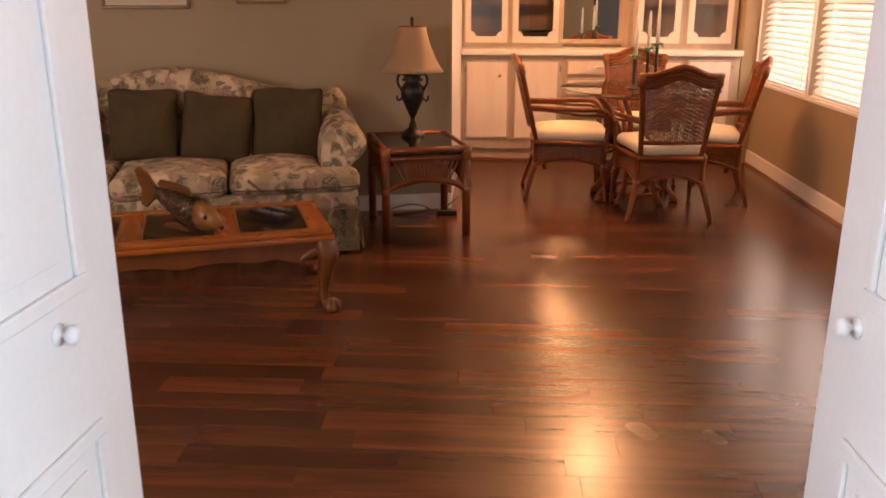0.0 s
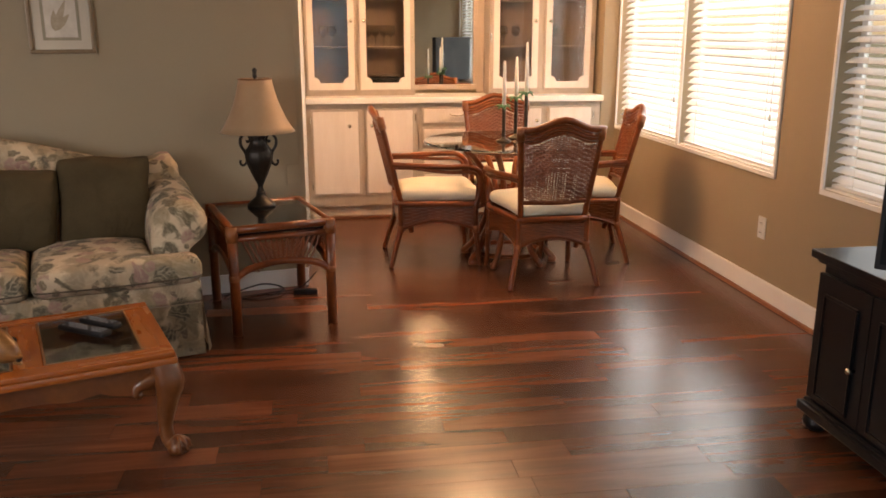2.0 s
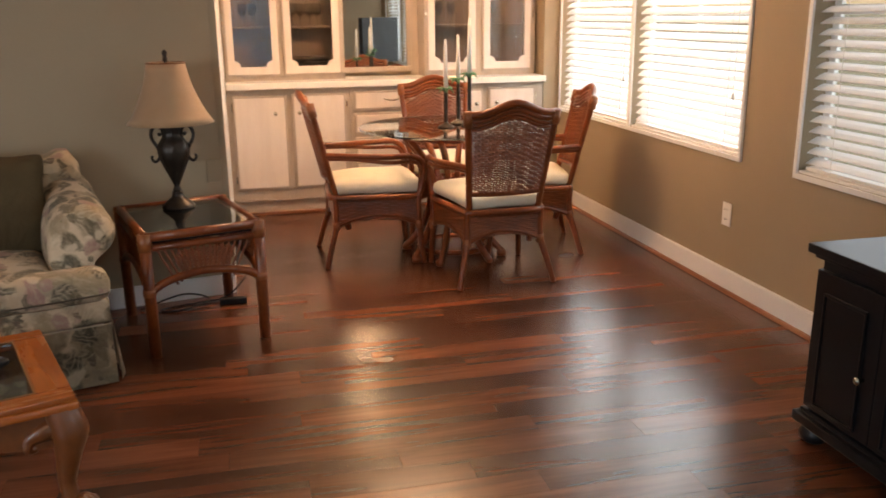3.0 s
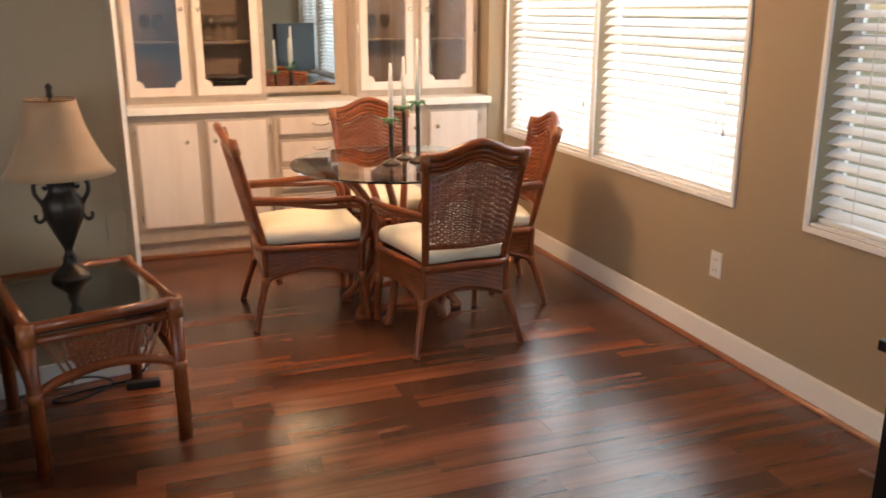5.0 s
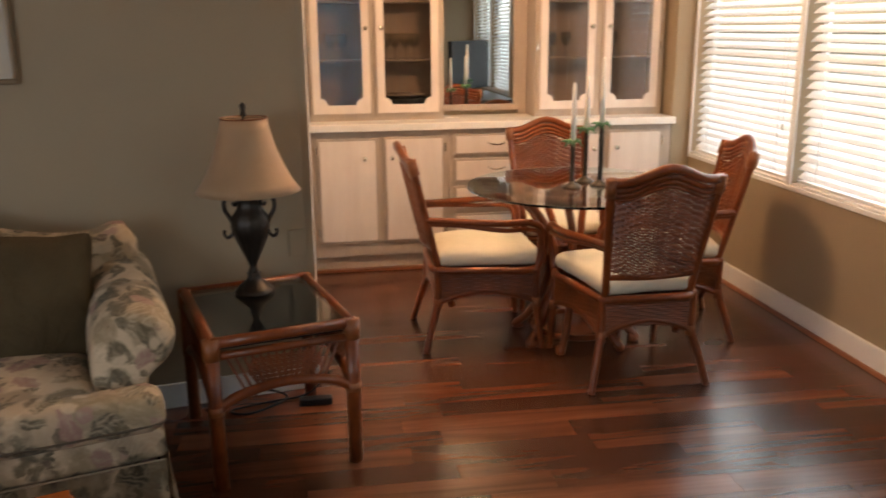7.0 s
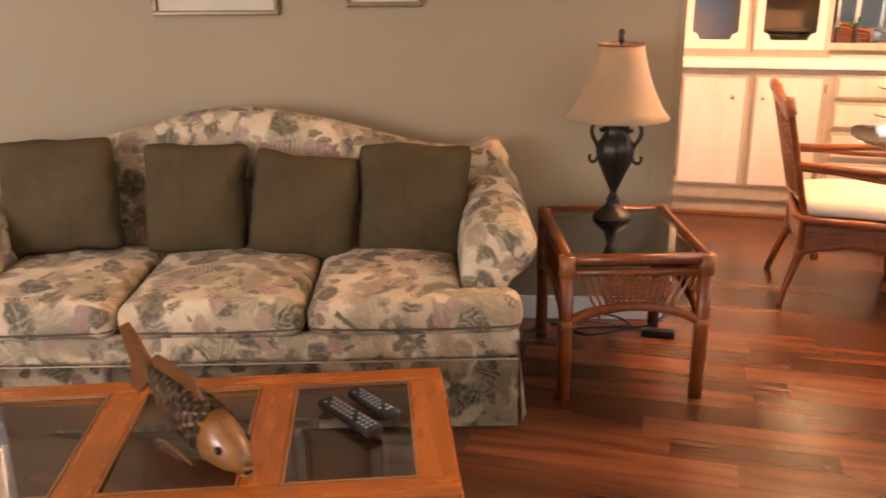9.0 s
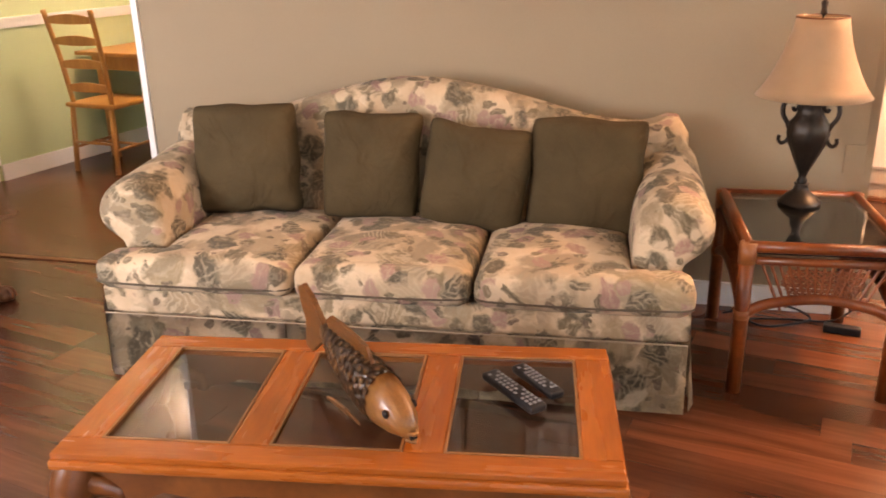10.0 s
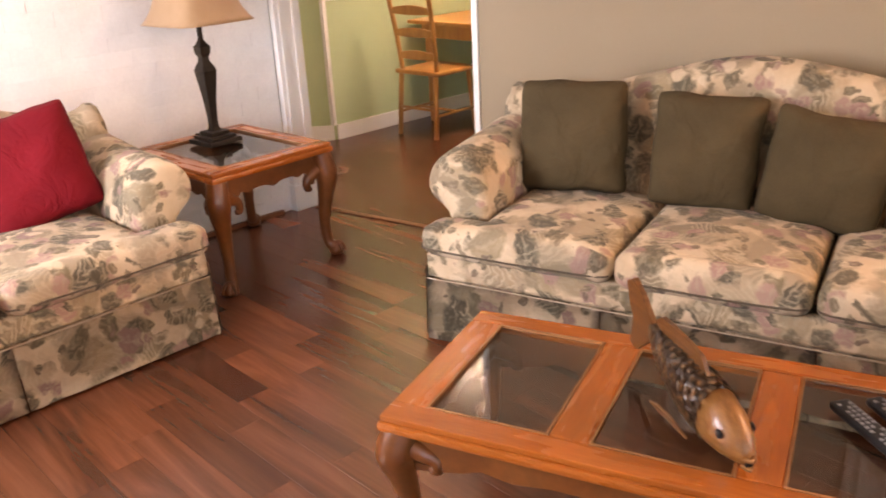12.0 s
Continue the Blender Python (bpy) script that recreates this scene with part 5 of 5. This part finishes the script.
for sy in (-1, 1):
    bm = fan_panel(W - 0.045)
    bm.transform(Matrix.Translation((0, sy * (D - 0.02), 0)))
    part("woven_panel", bm, WICKER, t, "fan-shaped woven rattan panel")["kind"] = "stuff"
for sx in (-1, 1):
    bm = fan_panel(D - 0.045)
    bm.transform(Matrix.Translation((sx * (W - 0.02), 0, 0)) @ Matrix.Rotation(radians(90), 4, "Z"))
    part("woven_panel", bm, WICKER, t, "fan-shaped woven rattan panel")["kind"] = "stuff"
part("glass_top", boxes((-W + 0.03, -D + 0.03, H - 0.018, W - 0.03, D - 0.03, H - 0.010), bevel=0.001), SMOKED, t, "tinted glass top").visible_shadow = False
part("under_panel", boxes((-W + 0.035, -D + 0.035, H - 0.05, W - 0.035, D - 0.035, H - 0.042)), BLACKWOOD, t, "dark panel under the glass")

# urn lamp
l = thing("table_lamp", pose(0.032, 5.045, H - 0.010), "dark bronze urn table lamp with a champagne bell shade", "lamp")
part("foot", lathe([(0.072, 0), (0.072, 0.012), (0.062, 0.022), (0.05, 0.034), (0.028, 0.052), (0.022, 0.07), (0.026, 0.078)], 28), IRON, l, "", True)
bm = bmesh.new()
seg = 32
rings = []
for r, z in [(0.017, 0.075), (0.018, 0.088), (0.012, 0.100), (0.017, 0.118), (0.037, 0.170), (0.056, 0.215), (0.067, 0.255), (0.063, 0.290), (0.047, 0.312), (0.040, 0.325), (0.035, 0.345), (0.042, 0.360), (0.042, 0.368), (0.026, 0.376)]:
    rings.append([bm.verts.new(((r + 0.004 * (r > 0.034) * (i % 4 < 2)) * math.cos(2 * math.pi * i / seg), (r + 0.004 * (r > 0.034) * (i % 4 < 2)) * math.sin(2 * math.pi * i / seg), z)) for i in range(seg)])
for a, b in zip(rings, rings[1:]):
    for i in range(seg):
        j = (i + 1) % seg
        bm.faces.new((a[i], a[j], b[j], b[i]))
bm.faces.new(rings[0][::-1])
bm.faces.new(rings[-1])
part("urn", bm, IRON, l, "fluted bronze urn", True)
for s in (-1, 1):
    part("handle", tube([(s * 0.058, 0, 0.252), (s * 0.066, 0, 0.226), (s * 0.082, 0, 0.214), (s * 0.094, 0, 0.226), (s * 0.092, 0, 0.242)], [0.007, 0.007, 0.007, 0.006, 0.007], 8), IRON, l, "hooked bronze tail of the handle", True)
    part("handle", tube([(s * 0.058, 0, 0.252), (s * 0.070, 0, 0.285), (s * 0.087, 0, 0.315), (s * 0.088, 0, 0.348), (s * 0.070, 0, 0.371), (s * 0.048, 0, 0.366), (s * 0.041, 0, 0.345), (s * 0.052, 0, 0.332), (s * 0.058, 0, 0.343)], [0.007, 0.008, 0.008, 0.008, 0.007, 0.007, 0.006, 0.006, 0.007], 8), IRON, l, "scrolled bronze handle", True)


def shade(profile, sides, square=0.0, thick=0.003):
    bm = bmesh.new()
    rings = []
    for prof in (profile, [(r - thick, z) for r, z in profile[::-1]]):
        for r, z in prof:
            ring = []
            for i in range(sides):
                a = 2 * math.pi * (i + 0.5) / sides
                k = 1 + square * (1 / max(abs(math.cos(a)), abs(math.sin(a))) - 1) if square else 1.0
                ring.append(bm.verts.new((r * k * math.cos(a), r * k * math.sin(a), z)))
            rings.append(ring)
    for a, b in zip(rings, rings[1:] + rings[:1]):
        for i in range(sides):
            j = (i + 1) % sides
            bm.faces.new((a[i], a[j], b[j], b[i]))
    return bm


bell = [(0.188, 0.385), (0.165, 0.415), (0.143, 0.455), (0.123, 0.50), (0.104, 0.55), (0.090, 0.605), (0.082, 0.645)]
part("shade", shade(bell, 48), SHADE, l, "champagne silk bell shade", True)
part("shade_trim", tube([(0.0825 * math.cos(a), 0.0825 * math.sin(a), 0.645) for a in [k * math.pi / 16 for k in range(33)]], 0.0028, 6, curved=False), WRAP, l)
part("neck", lathe([(0.010, 0.36), (0.010, 0.46), (0.018, 0.47), (0.018, 0.52), (0.006, 0.53), (0.004, 0.655)], 12), BRASS, l, "", True)
part("finial", lathe([(0.004, 0.648), (0.012, 0.655), (0.009, 0.672), (0.013, 0.690), (0.004, 0.700)], 12), IRON, l, "", True)
part("harp_spider", boxes((-0.08, -0.002, 0.644, 0.08, 0.002, 0.647), (-0.002, -0.08, 0.644, 0.002, 0.08, 0.647)), BRASS, l)

# square column lamp
l = thing("table_lamp", pose(-3.455, 3.80, 0.5355, 0, 0, 6), "black square column table lamp with a cream square shade", "lamp")
part("foot", boxes((-0.085, -0.085, 0, 0.085, 0.085, 0.022), (-0.068, -0.068, 0.022, 0.068, 0.068, 0.036), (-0.048, -0.048, 0.036, 0.048, 0.048, 0.055), bevel=0.004), IRON, l)
part("column", lathe([(0.030, 0.055), (0.024, 0.075), (0.022, 0.10), (0.030, 0.20), (0.046, 0.30), (0.050, 0.325), (0.040, 0.345), (0.026, 0.365), (0.024, 0.385), (0.034, 0.40), (0.038, 0.43), (0.026, 0.44), (0.012, 0.46), (0.012, 0.60)], 4, square=0.0), IRON, l, "tapered black column")
part("shade", shade([(0.195, 0.535), (0.178, 0.555), (0.158, 0.59), (0.135, 0.65), (0.118, 0.71), (0.108, 0.77)], 32, 0.8), SHADE, l, "cream square bell shade", True)
part("harp", tube([(0, 0, 0.60), (0.035, 0, 0.68), (0, 0, 0.77)], 0.003, 6), BRASS, l)
part("cord", tube([(-0.03, 0.08, 0.01), (-0.12, 0.10, 0.006), (-0.20, 0.03, 0.006)], 0.004, 6), PLASTIC, l, "black flex")

# black media cabinet and television
c = thing("media_cabinet", pose(2.032, 3.30, 0), "black painted media cabinet with panel doors and bun feet", "cabinet")
part("body", boxes((0.025, -1.50, 0.115, 0.55, -0.025, 0.632)), BLACKWOOD, c)
part("top", boxes((-0.012, -1.54, 0.633, 0.556, 0.012, 0.662), (0.005, -1.525, 0.618, 0.555, -0.005, 0.6325), bevel=0.004), BLACKWOOD, c)
part("plinth", boxes((-0.008, -1.533, 0.062, 0.555, 0.008, 0.098), (0.008, -1.515, 0.098, 0.553, -0.008, 0.1145), bevel=0.006), BLACKWOOD, c)
for k in range(5):
    y0 = -0.022 - 0.295 * k
    y1 = y0 - 0.291
    d = part("door", boxes((0.008, y1, 0.125, 0.0245, y0, 0.585), bevel=0.002), BLACKWOOD, c)
    part("door_panel", boxes((0.003, y1 + 0.065, 0.155, 0.0075, y0 - 0.06, 0.51), bevel=0.002), BLACKWOOD, d)
    part("panel_moulding", boxes((-0.002, y1 + 0.055, 0.143, 0.0078, y0 - 0.05, 0.153), (-0.002, y1 + 0.055, 0.512, 0.0078, y0 - 0.05, 0.522), (-0.002, y1 + 0.055, 0.153, 0.0078, y1 + 0.063, 0.512), (-0.002, y0 - 0.058, 0.153, 0.0078, y0 - 0.05, 0.512), bevel=0.003), BLACKWOOD, d)
    bm = lathe([(0.006, 0), (0.005, 0.012), (0.012, 0.018), (0.013, 0.026), (0.006, 0.031)], 14)
    bm.transform(Matrix.Translation((0.008, y1 + 0.045, 0.316)) @ Matrix.Rotation(radians(-90), 4, "Y"))
    part("knob", bm, BRASS, d, "small nickel knob", True)
for x, y in ((0.045, -0.045), (0.045, -1.48), (0.50, -0.045), (0.50, -1.48)):
    part("bun_foot", lathe([(0.028, 0), (0.044, 0.012), (0.048, 0.032), (0.038, 0.052), (0.030, 0.0615)], 20, at=(x, y, 0)), BLACKWOOD, c, "turned bun foot", True)
tv = thing("television", pose(2.20, 2.46, 0.6625, 0, 0, -50), "black flat-screen television on the media cabinet", "television")
part("stand", boxes((-0.20, -0.10, 0, 0.20, 0.10, 0.014), (-0.04, -0.02, 0.014, 0.04, 0.02, 0.09), bevel=0.004), PLASTIC, tv)
part("housing", boxes((-0.46, -0.025, 0.075, 0.46, 0.03, 0.655), bevel=0.006), PLASTIC, tv)
part("screen", boxes((-0.445, -0.0275, 0.092, 0.445, -0.0255, 0.64)), SCREEN, tv)

# valance over the pair of windows beside the media cabinet
bm = bmesh.new()
rows = []
for j in range(7):
    rows.append([bm.verts.new((2.60 - 0.018 * math.sin(i * 0.9) - 0.01 * (j / 6), 0.45 + 2.38 * i / 90, 2.18 - (0.26 + 0.03 * math.cos(i * 0.28)) * j / 6)) for i in range(91)])
for r0, r1 in zip(rows, rows[1:]):
    for i in range(90):
        bm.faces.new((r0[i], r0[i + 1], r1[i + 1], r1[i]))
bmesh.ops.solidify(bm, geom=bm.faces[:], thickness=0.003)
val = thing("window_valance", pose(0, 0, 0), "gathered burgundy valance above the windows", "valance")
part("cloth", bm, VALANCE, val, "", True)
part("rod", tube([(2.61, 0.42, 2.175), (2.61, 2.86, 2.175)], 0.010, 8, curved=False), WHITE, val)
for y in (0.44, 2.84):
    part("bracket", boxes((2.61, y - 0.008, 2.165, 2.6495, y + 0.008, 2.185)), WHITE, val)

# wall sockets
o = thing("wall_outlet", pose(2.6495, 4.75, 0.385), "cream double wall outlet above the baseboard", "outlet")
part("plate", boxes((-0.006, -0.037, -0.058, 0, 0.037, 0.058), bevel=0.002), PLATE, o)
for z in (-0.024, 0.024):
    part("socket", boxes((-0.0085, -0.017, z - 0.016, -0.0062, 0.017, z + 0.016), bevel=0.001), PLATE, o)
    part("slot", boxes((-0.0092, -0.009, z - 0.006, -0.0087, -0.006, z + 0.006), (-0.0092, 0.006, z - 0.006, -0.0087, 0.009, z + 0.006)), DARK, o)
o = thing("wall_outlet", WALL_A @ pose(-0.06, -0.0005, 0.63, 0, 0, 90), "painted-over blank plate on the taupe wall", "outlet")
part("plate", boxes((-0.005, -0.036, -0.055, 0, 0.036, 0.055), bevel=0.002), TAUPE, o)


def leaf_outline(x, z, length, width, turn):
    """A pointed leaf in x and z, rooted at (x, z)."""
    pts = [(length * u, width * math.sin(math.pi * u ** 0.8)) for u in [k / 8 for k in range(9)]]
    pts += [(length * u, -width * math.sin(math.pi * u ** 0.8)) for u in [k / 8 for k in range(7, 0, -1)]]
    c, n = math.cos(radians(turn)), math.sin(radians(turn))
    return [(x + a * c - b * n, z + a * n + b * c) for a, b in pts]


def picture(x0, x1, z0, z1, label, motif):
    p = thing("framed_picture", WALL_A @ pose((x0 + x1) / 2, -0.001, (z0 + z1) / 2), label, "picture", "framed prints")
    a, b = (x1 - x0) / 2, (z1 - z0) / 2
    fr = 0.019
    part("frame", boxes((-a, -0.024, -b, a, 0, -b + fr), (-a, -0.024, b - fr, a, 0, b), (-a, -0.024, -b + fr, -a + fr, 0, b - fr), (a - fr, -0.024, -b + fr, a, 0, b - fr), bevel=0.005), GOLD, p)
    part("mat", boxes((-a + fr, -0.010, -b + fr, a - fr, -0.004, b - fr)), MATBOARD, p)
    k = 0.062
    part("mat_line", boxes((-a + k, -0.0115, -b + k, a - k, -0.0105, b - k)), SAGE, p, "taupe inner mat")
    q = k + (0.026 if motif == "urn" else 0.014)
    pr = part("print", boxes((-a + q, -0.0135, -b + q, a - q, -0.0125, b - q)), PRINT, p, "pale botanical print")
    low = -b + q
    if motif == "urn":
        shapes = [[(-0.09, low + 0.022), (0.09, low + 0.022), (0.09, low + 0.036), (-0.09, low + 0.036)],
                  [(-0.018, low + 0.036), (0.018, low + 0.036), (0.012, low + 0.06), (0.026, low + 0.10), (-0.026, low + 0.10), (-0.012, low + 0.06)]]
        shapes += [leaf_outline(0.0, low + 0.10, ln, 0.012, tn) for ln, tn in ((0.09, 20), (0.10, 48), (0.11, 75), (0.11, 105), (0.10, 132), (0.09, 160), (0.06, -25), (0.06, 205))]
    else:
        shapes = [leaf_outline(-0.03, low + 0.03, ln, 0.016, tn) for ln, tn in ((0.16, 68), (0.11, 48), (0.10, 88))]
    for n, outline in enumerate(shapes):
        part("printed_shape", slab(outline, -0.0145 - 0.0003 * n, -0.0137 - 0.0003 * n, 0, "y"), INK, pr)


picture(-2.06, -1.56, 1.262, 1.64, "wide framed print of a potted plant above the sofa", "urn")
picture(-1.295, -1.0, 1.290, 1.68, "tall framed print of a leaf above the sofa", "leaf")

# cables behind the rattan table
tagged(part("cable", tube([(0.30, 5.26, 0.10), (0.20, 5.22, 0.02), (0.05, 5.20, 0.006), (-0.10, 5.14, 0.006), (-0.02, 5.10, 0.006), (0.12, 5.20, 0.02), (0.0, 5.22, 0.05), (-0.2, 5.16, 0.006)], 0.0045, 6), PLASTIC, None, "", True), "tangled black lamp cable on the floor", "cable")
tagged(part("power_strip", boxes((0.17, 5.14, 0.0005, 0.30, 5.18, 0.03), bevel=0.006), PLASTIC), "black plug block on the floor", "power strip")

# ---- kitchen seen through the opening ----
k = thing("ladderback_chair", pose(-4.36, 6.06, 0, 0, 0, 3), "golden pine ladderback chair with turned legs", "chair")
for s in (-1, 1):
    part("rear_post", tube([(s * 0.178, -0.205, 0.0), (s * 0.165, -0.17, 0.43)], 0.0175, 10, curved=False), PINE, k, "", True)
    part("back_post", tube([(s * 0.165, -0.155, 0.455), (s * 0.178, -0.19, 0.75), (s * 0.195, -0.25, 1.06)], 0.0165, 10), PINE, k, "", True)
    part("front_leg", tube([(s * 0.19, 0.20, 0.0), (s * 0.165, 0.165, 0.43)], 0.0175, 10, curved=False), PINE, k, "", True)
    part("side_stretcher", tube([(s * 0.180, -0.19, 0.16), (s * 0.183, 0.185, 0.16)], 0.010, 8, curved=False), PINE, k, "", True)
part("front_stretcher", tube([(-0.18, 0.0, 0.165), (0.18, 0.0, 0.165)], 0.010, 8, curved=False), PINE, k, "", True)
part("rear_stretcher", tube([(-0.175, -0.195, 0.20), (0.175, -0.195, 0.20)], 0.010, 8, curved=False), PINE, k, "", True)
part("seat", boxes((-0.21, -0.19, 0.43, 0.21, 0.21, 0.46), bevel=0.012), PINE, k, "", True)
for z, y in ((0.56, -0.168), (0.715, -0.187), (0.865, -0.212), (1.0, -0.24)):
    n = 12
    pts = [(-0.172 + 0.344 * i / n, z - 0.022 - 0.006 * math.sin(math.pi * i / n)) for i in range(n + 1)] + [(0.172 - 0.344 * i / n, z + 0.018 + 0.018 * math.sin(math.pi * i / n)) for i in range(n + 1)]
    bm = slab(pts, y - 0.007, y + 0.007, 0.002, "y")
    part("slat", bm, PINE, k)
kt = thing("kitchen_table", pose(-4.05, 6.72, 0), "golden pine kitchen table with a tiled apron edge", "table")
part("tabletop", boxes((-0.70, -0.55, 0.725, 0.75, 0.55, 0.752), bevel=0.006), PINE, kt)
part("apron", boxes((-0.62, -0.48, 0.625, 0.68, -0.46, 0.724), (-0.62, 0.46, 0.625, 0.68, 0.48, 0.724), (-0.62, -0.459, 0.625, -0.60, 0.459, 0.724), (0.66, -0.459, 0.625, 0.68, 0.459, 0.724)), PINE, kt)
for x in (-0.58, 0.64):
    for y in (-0.44, 0.44):
        part("leg", lathe([(0.022, 0), (0.030, 0.10), (0.026, 0.30), (0.036, 0.45), (0.034, 0.7245)], 14, at=(x, y, 0)), PINE, kt, "", True)

# ---- pieces of the floor and the brick wall ----
floor = structure("floor", boxes((-5.8, -2.1, -0.05, 2.72, 8.1, -0.012)), DARK, "reddish-brown laminate plank floor", "floor")


def plank_mesh(length, w=0.118):
    me = bpy.data.meshes.new("plank")
    b = 0.0005
    x0, x1, y0, y1 = 0, length - 0.0006, 0, w - 0.0004
    v = [(x0, y0, -0.010), (x1, y0, -0.010), (x1, y1, -0.010), (x0, y1, -0.010), (x0, y0, -b), (x1, y0, -b), (x1, y1, -b), (x0, y1, -b), (x0 + b, y0 + b, 0), (x1 - b, y0 + b, 0), (x1 - b, y1 - b, 0), (x0 + b, y1 - b, 0)]
    f = [(0, 1, 5, 4), (1, 2, 6, 5), (2, 3, 7, 6), (3, 0, 4, 7), (4, 5, 9, 8), (5, 6, 10, 9), (6, 7, 11, 10), (7, 4, 8, 11), (8, 9, 10, 11)]
    me.from_pydata(v, [], f)
    me.materials.append(FLOOR)
    return me


LENGTHS = (0.50, 0.66, 0.82, 1.02)
plank_meshes = [plank_mesh(n) for n in LENGTHS]
rng = random.Random(5)
rest_v, rest_f, singles = [], [], 0
y = -2.0
while y < 8.0:
    x = -5.7 + rng.uniform(-0.6, 0)
    while x < 2.6:
        k = rng.randrange(4)
        near = -2.6 < x < 2.66 - LENGTHS[k] and 1.0 < y < 5.7 and singles < 300
        if near:
            o = new("plank", plank_meshes[k])
            o.location = (x, y, 0)
            o.parent = floor
            singles += 1
        elif x + LENGTHS[k] > -5.7:
            n = len(rest_v)
            rest_v += [(min(2.69, max(-5.75, p.co.x + x)), p.co.y + y, p.co.z) for p in plank_meshes[k].vertices]
            rest_f += [tuple(n + i for i in q.vertices) for q in plank_meshes[k].polygons]
        x += LENGTHS[k]
    y += 0.118
me = bpy.data.meshes.new("planks")
me.from_pydata(rest_v, [], rest_f)
me.materials.append(FLOOR)
o = new("planks", me)
o.parent = floor
o["kind"] = "stuff"


def brick_data(w):
    bm = boxes((0, 0, 0, 0.0022, w - 0.005, 0.0632), bevel=0.001)
    me = bpy.data.meshes.new("brick")
    bm.to_mesh(me)
    bm.free()
    me.materials.append(BRICKW)
    return me


full, rest = brick_data(0.205), bmesh.new()
z, row = 0.022, 0
while z < TOP - 0.06:
    y = 0.43 - (0.1025 if row % 2 else 0)
    while y < 4.32:
        w = min(0.205, 4.345 - y)
        if y > 2.3 and 0.3 < z < 1.6 and w == 0.205:
            o = new("brick", full)
            o.location = (-3.7345 + rng.uniform(-0.0015, 0.001), y, z)
            o.parent = brick_wall
        elif y > 0.42 and w > 0.03:
            x = -3.7345
            box(rest, x, y, z, x + 0.0022, y + w - 0.005, z + 0.0632)
        y += 0.205
    z += 0.067
    row += 1
part("bricks", rest, BRICKW, brick_wall)["kind"] = "stuff"
